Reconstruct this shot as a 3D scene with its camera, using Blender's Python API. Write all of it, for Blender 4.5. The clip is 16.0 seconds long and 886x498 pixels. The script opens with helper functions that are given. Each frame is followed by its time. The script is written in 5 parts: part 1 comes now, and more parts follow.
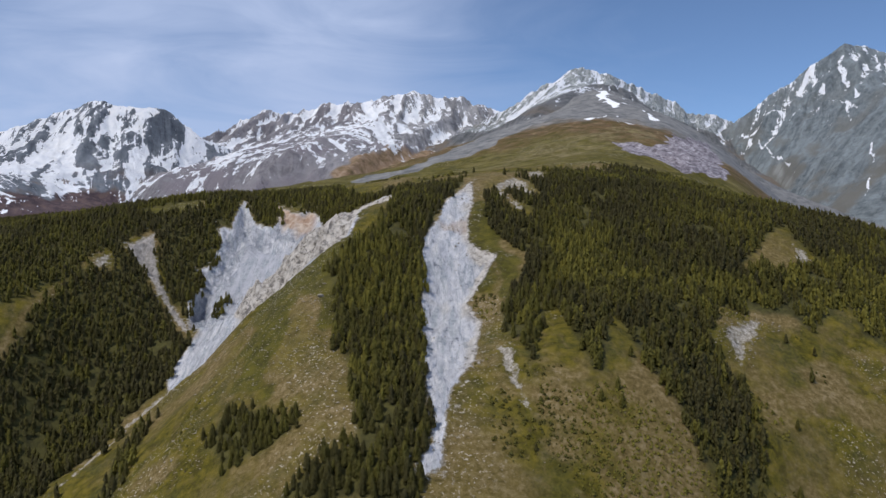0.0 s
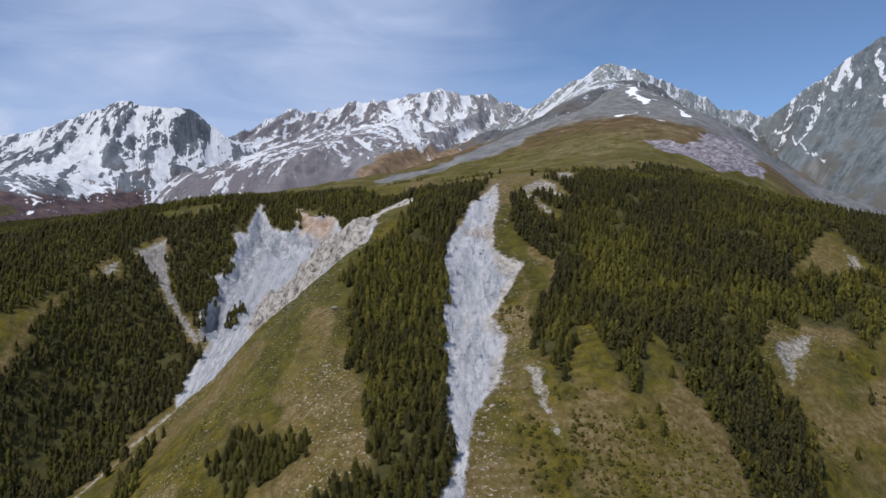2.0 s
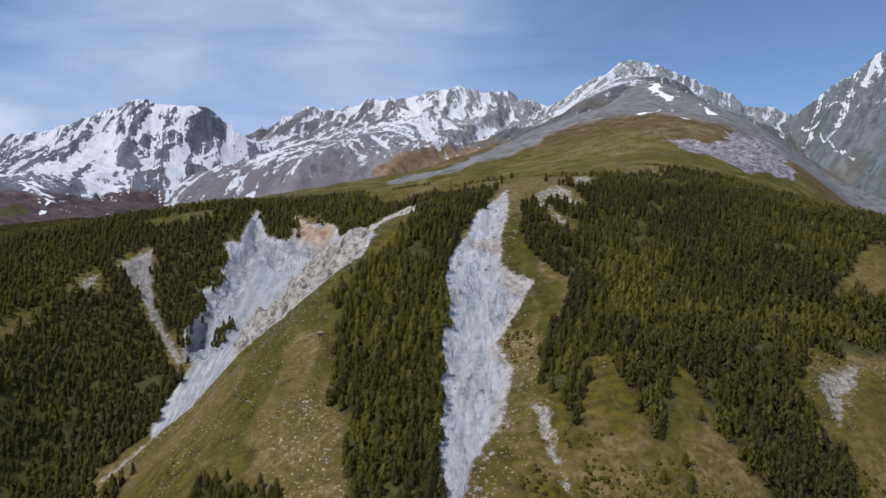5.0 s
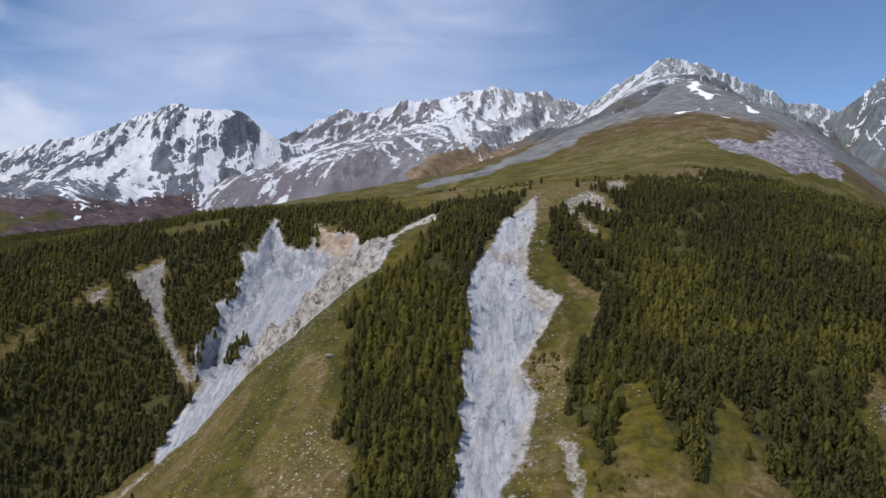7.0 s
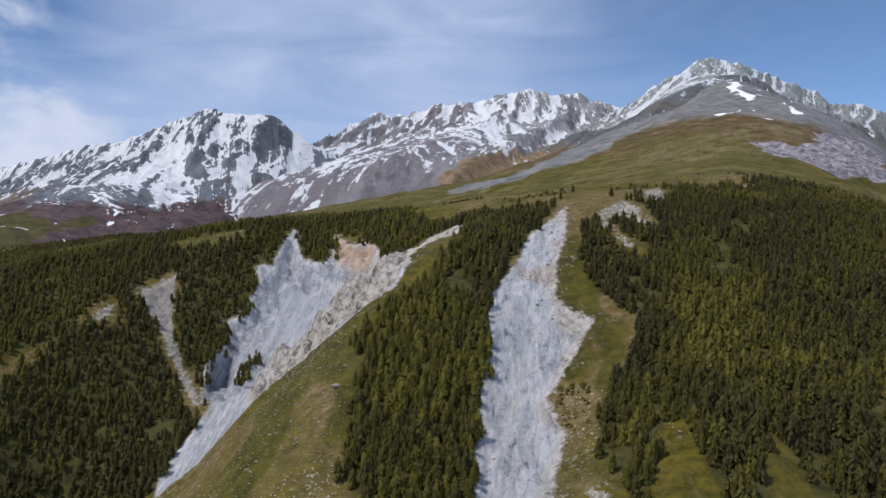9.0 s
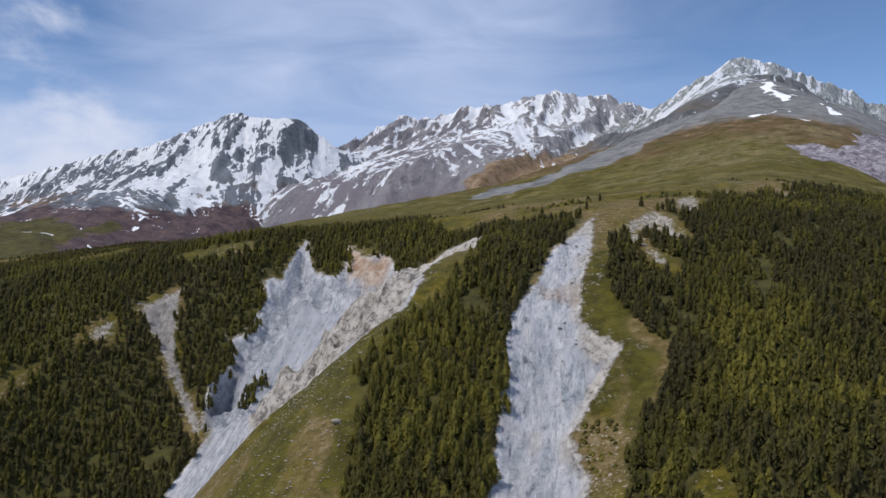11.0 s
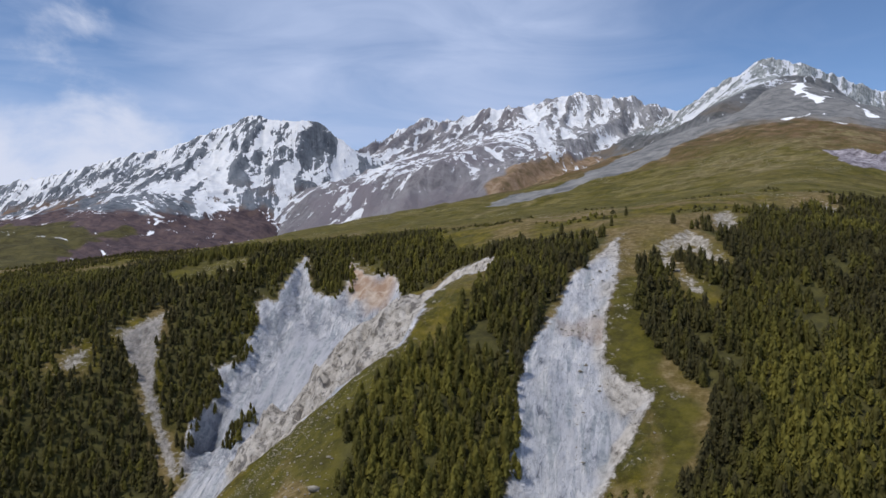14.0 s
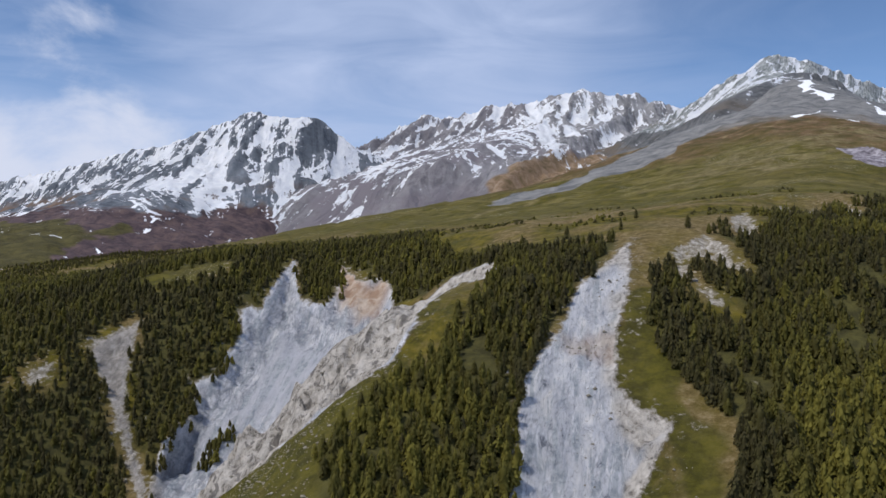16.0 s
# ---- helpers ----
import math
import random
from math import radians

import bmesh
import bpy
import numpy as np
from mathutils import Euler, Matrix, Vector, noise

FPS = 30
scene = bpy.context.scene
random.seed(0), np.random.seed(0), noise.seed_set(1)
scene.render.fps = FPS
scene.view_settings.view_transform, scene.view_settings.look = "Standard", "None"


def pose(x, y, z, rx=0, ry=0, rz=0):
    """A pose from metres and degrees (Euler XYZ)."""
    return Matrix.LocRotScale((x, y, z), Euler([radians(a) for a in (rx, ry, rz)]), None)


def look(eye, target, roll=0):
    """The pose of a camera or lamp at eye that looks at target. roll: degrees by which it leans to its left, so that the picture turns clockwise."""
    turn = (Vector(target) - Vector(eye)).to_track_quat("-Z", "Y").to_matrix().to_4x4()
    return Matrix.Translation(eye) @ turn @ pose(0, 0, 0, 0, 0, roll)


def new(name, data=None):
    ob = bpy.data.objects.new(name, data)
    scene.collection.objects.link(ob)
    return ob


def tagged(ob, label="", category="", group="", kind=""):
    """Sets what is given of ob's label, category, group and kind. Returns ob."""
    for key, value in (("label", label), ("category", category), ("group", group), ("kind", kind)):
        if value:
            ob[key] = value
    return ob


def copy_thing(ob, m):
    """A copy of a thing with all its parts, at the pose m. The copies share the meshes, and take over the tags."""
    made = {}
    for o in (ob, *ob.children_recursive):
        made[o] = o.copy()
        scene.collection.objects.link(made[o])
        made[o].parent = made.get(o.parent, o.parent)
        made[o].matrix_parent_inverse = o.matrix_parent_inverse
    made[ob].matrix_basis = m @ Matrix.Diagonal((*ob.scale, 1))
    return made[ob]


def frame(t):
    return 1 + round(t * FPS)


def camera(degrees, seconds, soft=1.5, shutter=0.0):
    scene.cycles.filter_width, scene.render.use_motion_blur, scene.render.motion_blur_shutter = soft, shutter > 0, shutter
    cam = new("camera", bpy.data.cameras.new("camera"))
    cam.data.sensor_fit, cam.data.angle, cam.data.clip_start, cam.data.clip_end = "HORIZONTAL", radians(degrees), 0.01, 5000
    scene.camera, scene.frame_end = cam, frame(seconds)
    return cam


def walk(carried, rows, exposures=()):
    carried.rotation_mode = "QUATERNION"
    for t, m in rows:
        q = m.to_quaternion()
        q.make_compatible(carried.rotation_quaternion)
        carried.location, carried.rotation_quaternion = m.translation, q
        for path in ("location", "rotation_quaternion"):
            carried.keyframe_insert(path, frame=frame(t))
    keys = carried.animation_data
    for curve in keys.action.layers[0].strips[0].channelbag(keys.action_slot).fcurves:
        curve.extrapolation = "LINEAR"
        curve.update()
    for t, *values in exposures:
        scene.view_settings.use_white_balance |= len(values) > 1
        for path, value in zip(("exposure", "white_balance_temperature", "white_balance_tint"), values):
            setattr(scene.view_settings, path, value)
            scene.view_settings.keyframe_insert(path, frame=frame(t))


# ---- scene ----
# the camera: a drone that climbs along the spur and slowly turns to its left
cam = camera(56.0, 16.0, soft=1.5)
ROWS = [
    (0.0, 0, 0, 300, 90.616, -0.088, -0.347),
    (0.5, 0.27, 8.26, 301.44, 90.602, -0.047, 0.123),
    (1.0, 0.88, 16.24, 303.11, 90.578, -0.004, 0.605),
    (1.5, 1.38, 23.89, 304.63, 90.523, -0.007, 1.047),
    (2.0, 2.27, 32.55, 306.11, 90.46, 0.015, 1.525),
    (2.5, 3.45, 40.37, 307.81, 90.401, 0.032, 2.004),
    (3.0, 4.72, 48.14, 309.35, 90.349, -0.061, 2.249),
    (3.5, 6.11, 55.97, 311.16, 90.314, -0.168, 2.258),
    (4.0, 7.81, 63.55, 312.84, 90.278, -0.15, 2.345),
    (6.5, 16.01, 102.41, 321.12, 90.27, 0.014, 4.788),
    (7.0, 17.28, 110.48, 322.48, 90.316, 0.102, 5.499),
    (7.5, 18.28, 118.89, 324.26, 90.349, 0.073, 6.158),
    (8.0, 19.17, 127.25, 325.93, 90.394, 0.088, 6.765),
    (8.5, 19.89, 135.5, 327.48, 90.456, 0.097, 7.337),
    (9.0, 20.98, 143.29, 329.24, 90.515, 0.105, 7.944),
    (11.5, 23.1, 182.78, 337.93, 90.694, 0.127, 10.326),
    (12.0, 23.3, 190.5, 339.74, 90.717, 0.095, 10.736),
    (12.5, 23.19, 198.24, 341.61, 90.741, 0.064, 11.079),
    (13.0, 22.98, 206.14, 343.25, 90.8, 0.032, 11.251),
    (13.5, 22.65, 214.29, 345.04, 90.806, 0.002, 11.364),
    (14.0, 22.12, 222.11, 346.81, 90.772, -0.064, 11.456),
    (14.5, 21.65, 230.32, 348.33, 90.77, -0.084, 11.5),
    (15.0, 20.74, 238.41, 349.91, 90.724, -0.132, 11.528),
    (15.5, 19.85, 246.28, 350.75, 90.676, -0.175, 11.57),
    (16.0, 18.84, 254.03, 351.01, 90.584, -0.233, 11.608),
]
walk(cam, [(t, pose(x, y, z, rx, ry, rz)) for t, x, y, z, rx, ry, rz in ROWS])

# ---- sky, sun, exposure ----
SUN_ELEVATION, SUN_AZIMUTH = radians(56), radians(230)      # azimuth clockwise from +y (the way ahead)
world = bpy.data.worlds.new("sky")
scene.world = world
world.use_nodes = True
wn, wl = world.node_tree.nodes, world.node_tree.links
wn.clear()
w_out = wn.new("ShaderNodeOutputWorld")
w_bg = wn.new("ShaderNodeBackground")
w_sky = wn.new("ShaderNodeTexSky")
w_sky.sky_type, w_sky.sun_disc = "NISHITA", False
w_sky.sun_elevation, w_sky.sun_rotation = SUN_ELEVATION, SUN_AZIMUTH
w_sky.altitude, w_sky.dust_density = 4000, 0.3
w_sky.ozone_density = 4.0
w_bg.inputs["Strength"].default_value = 0.146


def sky_node(kind, **inputs):
    k = wn.new(kind)
    for key, value in inputs.items():
        k.inputs[key].default_value = value
    return k


def sky_math(op, a, b=0.0, clamp=False):
    k = wn.new("ShaderNodeMath")
    k.operation, k.use_clamp = op, clamp
    for value, socket in ((a, k.inputs[0]), (b, k.inputs[1])):
        if isinstance(value, (int, float)):
            socket.default_value = value
        else:
            wl.new(value, socket)
    return k.outputs[0]


def sky_step(value, low, high):
    k = sky_node("ShaderNodeMapRange", **{"From Min": low, "From Max": high})
    k.interpolation_type = "SMOOTHSTEP"
    wl.new(value, k.inputs["Value"])
    return k.outputs[0]


def sky_noise(scale, stretch, detail, warp=0.0, shift=(0, 0, 0), turn=0.0):
    mapping = sky_node("ShaderNodeMapping", Scale=[scale * s for s in stretch], Location=shift, Rotation=(0, 0, turn))
    tex = sky_node("ShaderNodeTexNoise", Scale=1.0, Detail=detail, Roughness=0.58, Distortion=warp)
    wl.new(sky_plane.outputs[0], mapping.inputs["Vector"])
    wl.new(mapping.outputs[0], tex.inputs["Vector"])
    return tex.outputs["Fac"]


# thin high veils to the west, clear blue to the east, low cumulus behind the western crest
sky_way = wn.new("ShaderNodeTexCoord")
sky_xyz = wn.new("ShaderNodeSeparateXYZ")
wl.new(sky_way.outputs["Generated"], sky_xyz.inputs[0])
bearing = sky_math("ARCTAN2", sky_xyz.outputs[0], sky_xyz.outputs[1])
height = sky_math("ARCSINE", sky_xyz.outputs[2])
sky_plane = wn.new("ShaderNodeCombineXYZ")
wl.new(bearing, sky_plane.inputs[0])
wl.new(height, sky_plane.inputs[1])
streaks = sky_noise(6.0, (0.6, 2.4, 1), 8, 1.2, (1.3, 0.4, 0), 0.22)
patches = sky_noise(3.2, (1.0, 1.6, 1), 3, 0.4, (4.1, 2.2, 0))
veil_side = sky_step(bearing, 0.22, -0.10)
# unseen veils behind and overhead, added to brighten the shadows
veil_side = sky_math("MAXIMUM", sky_math("MAXIMUM", veil_side, sky_step(bearing, 0.8, 1.4)), sky_step(height, 0.45, 0.9))
veil = sky_math("ADD", sky_math("MULTIPLY", veil_side, 0.72), sky_math("MULTIPLY", sky_math("SUBTRACT", streaks, 0.5), 1.2))
veil = sky_math("ADD", veil, sky_math("MULTIPLY", sky_math("SUBTRACT", patches, 0.52), 0.9))
veil = sky_math("MULTIPLY", veil, sky_math("ADD", sky_math("MULTIPLY", veil_side, 0.75), 0.25))
veil = sky_math("SUBTRACT", veil, sky_math("MULTIPLY", sky_step(bearing, -0.46, -0.62), sky_math("MULTIPLY", sky_step(height, 0.13, 0.2), 0.5)), True)
heap = sky_math("ADD", sky_noise(7.0, (1.0, 1.5, 1), 7, 0.2, (2.7, 0.9, 0)), sky_math("MULTIPLY", sky_step(height, 0.22, 0.10), 0.30))
heap = sky_math("MULTIPLY", sky_step(sky_math("ADD", heap, sky_math("MULTIPLY", sky_step(bearing, -0.40, -0.62), 0.26)), 0.78, 1.08), sky_step(bearing, -0.40, -0.58))
tone = wn.new("ShaderNodeMix")
tone.data_type = "RGBA"
tone.inputs[7].default_value = (3.6, 4.35, 6.2, 1)
wl.new(veil, tone.inputs[0])
wl.new(w_sky.outputs[0], tone.inputs[6])
tone_b = wn.new("ShaderNodeMix")
tone_b.data_type = "RGBA"
tone_b.inputs[7].default_value = (5.0, 5.4, 6.6, 1)
wl.new(heap, tone_b.inputs[0])
wl.new(tone.outputs[2], tone_b.inputs[6])
wl.new(tone_b.outputs[2], w_bg.inputs["Color"])
wl.new(w_bg.outputs[0], w_out.inputs["Surface"])
sun = new("sun", bpy.data.lights.new("sun", "SUN"))
sun.data.energy, sun.data.angle, sun.data.color = 3.6, radians(0.6), (1.0, 0.935, 0.85)
to_sun = Vector((math.sin(SUN_AZIMUTH) * math.cos(SUN_ELEVATION), math.cos(SUN_AZIMUTH) * math.cos(SUN_ELEVATION), math.sin(SUN_ELEVATION)))
sun.matrix_world = look(to_sun * 3000, (0, 0, 0))
scene.view_settings.exposure = -0.16

# ---- the lie of the land ----
def lattice(ix, iy, seed):
    """A repeatable random number in 0..1 for each whole grid place."""
    h = (ix.astype(np.int64) * 374761393 + iy.astype(np.int64) * 668265263 + seed * 1274126177) & 0xFFFFFFFF
    h = ((h ^ (h >> 13)) * 1274126177) & 0xFFFFFFFF
    return ((h ^ (h >> 16)) & 0xFFFF) / 65535.0


def grain(x, y, size, seed):
    """Smooth noise in -1..1 whose lumps are about size metres across."""
    u, v = np.asarray(x, float) / size, np.asarray(y, float) / size
    iu, iv = np.floor(u), np.floor(v)
    fu, fv = u - iu, v - iv
    fu, fv = fu * fu * fu * (fu * (fu * 6 - 15) + 10), fv * fv * fv * (fv * (fv * 6 - 15) + 10)
    a, b = lattice(iu, iv, seed), lattice(iu + 1, iv, seed)
    c, d = lattice(iu, iv + 1, seed), lattice(iu + 1, iv + 1, seed)
    return 2 * (a + (b - a) * fu + (c - a) * fv + (a - b - c + d) * fu * fv) - 1


def rough(x, y, size, octaves, seed, gain=0.5):
    total, height = 0.0, 1.0
    for k in range(octaves):
        total = total + height * grain(x + 17.3 * k, y - 9.1 * k, size / 2 ** k, seed + k)
        height *= gain
    return total


def creased(x, y, size, octaves, seed):
    """Ridged noise in about 0..1: sharp crests, rounded hollows."""
    total, height, whole = 0.0, 1.0, 0.0
    for k in range(octaves):
        total = total + height * (1 - np.abs(grain(x - 31.7 * k, y + 12.9 * k, size / 2 ** k, seed + k))) ** 2
        whole += height
        height *= 0.5
    return total / whole


def smooth(a, b, v):
    w = np.clip((v - a) / (b - a), 0, 1)
    return w * w * (3 - 2 * w)


def along(line, step):
    """Points every step metres along a line of (x, y, z) corners."""
    out = []
    for p, q in zip(line[:-1], line[1:]):
        n = max(1, int(math.dist(p[:2], q[:2]) / step))
        out += [[p[k] + (q[k] - p[k]) * i / n for k in range(3)] for i in range(n)]
    return out + [list(line[-1])]


# crests, ravines and brows of the near hill, each as a line over the ground
LAND = {
    "west_spur_crest": [(-260, 400, 140), (-159, 500, 222), (-108, 530, 275), (-60, 560, 325), (-48, 633, 341)],
    "spur_comb": [(-124, 540, 277), (-111, 547, 288), (-98, 546, 299), (-84, 555, 316), (-68, 563, 331)],
    "ravine_floor": [(-300, 420, 148), (-225, 485, 192), (-164, 556, 246), (-140, 600, 268), (-112, 650, 300)],
    "bowl_rim": [(-200, 650, 325), (-165, 720, 350), (-144, 730, 347), (-90, 705, 346)],
    "narrow_gully": [(-218, 636, 316), (-194, 595, 280), (-166, 560, 249)],
    "west_rib": [(-290, 470, 225), (-256, 507, 258), (-253, 563, 287), (-234, 591, 302), (-230, 640, 322)],
    "spur_front": [(-80, 270, 150), (-70, 364, 222), (-64, 455, 279), (-50, 497, 302)],
    "forest_hollow": [(-20, 280, 175), (-26, 383, 242), (-15, 450, 266)],
    "central_slide": [(20, 400, 250), (18, 471, 275), (20, 541, 318), (25, 624, 356)],
    "east_front": [(40, 280, 170), (36, 401, 258), (60, 447, 275), (80, 520, 310), (84, 570, 328), (66, 605, 350)],
    "east_shoulder": [(102, 384, 238), (150, 457, 264), (229, 546, 305), (228, 649, 344), (165, 621, 349)],
    "east_brow": [(165, 621, 349), (137, 751, 379), (158, 785, 389)],
    "east_edge": [(228, 649, 344), (346, 650, 320), (420, 600, 270)],
    "high_meadow": [(25, 624, 356), (84, 1142, 419), (180, 1300, 470), (368, 1708, 599), (505, 2461, 776), (520, 2750, 850)],
    "high_west": [(-284, 810, 335), (-93, 1405, 438), (-335, 1494, 417), (-60, 1800, 500)],
    "west_wood": [(-450, 850, 332), (-700, 950, 320), (-450, 600, 262), (-650, 620, 235)],
    "east_valley": [(420, 800, 250), (520, 1100, 290), (700, 1500, 330), (900, 2000, 380), (1200, 2400, 400), (1500, 2800, 420), (1900, 2600, 420)],
    "east_flank": [(230, 1000, 405), (420, 1250, 433), (454, 1500, 510), (560, 1900, 610), (760, 2500, 640)],
    "purple_cut": [(267, 1207, 461), (330, 1330, 492)],
    "far_west": [(-760, 1180, 314), (-660, 1362, 345), (-513, 1495, 370), (-335, 1494, 417)],
    "west_brow": [(-435, 1290, 376), (-560, 1300, 354), (-700, 1270, 330)],
    "behind_brow": [(-1000, 1900, 330), (-400, 2000, 380), (-100, 2300, 430), (100, 2500, 520), (200, 2900, 560)],
    "valley": [(-700, -300, 40), (-300, -200, 40), (0, 0, 60), (300, -200, 50), (700, 0, 50), (500, 300, 110), (-500, 250, 60), (0, -1200, 30)],
}


def spline(points):
    """A thin plate laid over points (x, y, z): gives its heights at any x, y."""
    pts = np.array(points, float)
    xy, z = pts[:, :2] / 100.0, pts[:, 2]

    def kernel(d2):
        return 0.5 * d2 * np.log(d2 + 1e-9)
    n = len(pts)
    d2 = ((xy[:, None] - xy[None]) ** 2).sum(2)
    side = np.column_stack([np.ones(n), xy])
    a = np.zeros((n + 3, n + 3))
    a[:n, :n] = kernel(d2) + 0.02 * np.eye(n)
    a[:n, n:], a[n:, :n] = side, side.T
    w = np.linalg.solve(a, np.concatenate([z, np.zeros(3)]))

    def height(x, y):
        x, y = np.asarray(x, float), np.asarray(y, float)
        u, v = x.ravel() / 100.0, y.ravel() / 100.0
        total = w[n] + w[n + 1] * u + w[n + 2] * v
        for (px, py), k in zip(xy, w[:n]):
            total = total + k * kernel((u - px) ** 2 + (v - py) ** 2)
        return total.reshape(x.shape)
    return height


base_height = spline([p for name, line in LAND.items() for p in along(line, 60 if name not in ("valley", "high_meadow", "high_west", "behind_brow", "east_valley", "west_wood") else 260)])

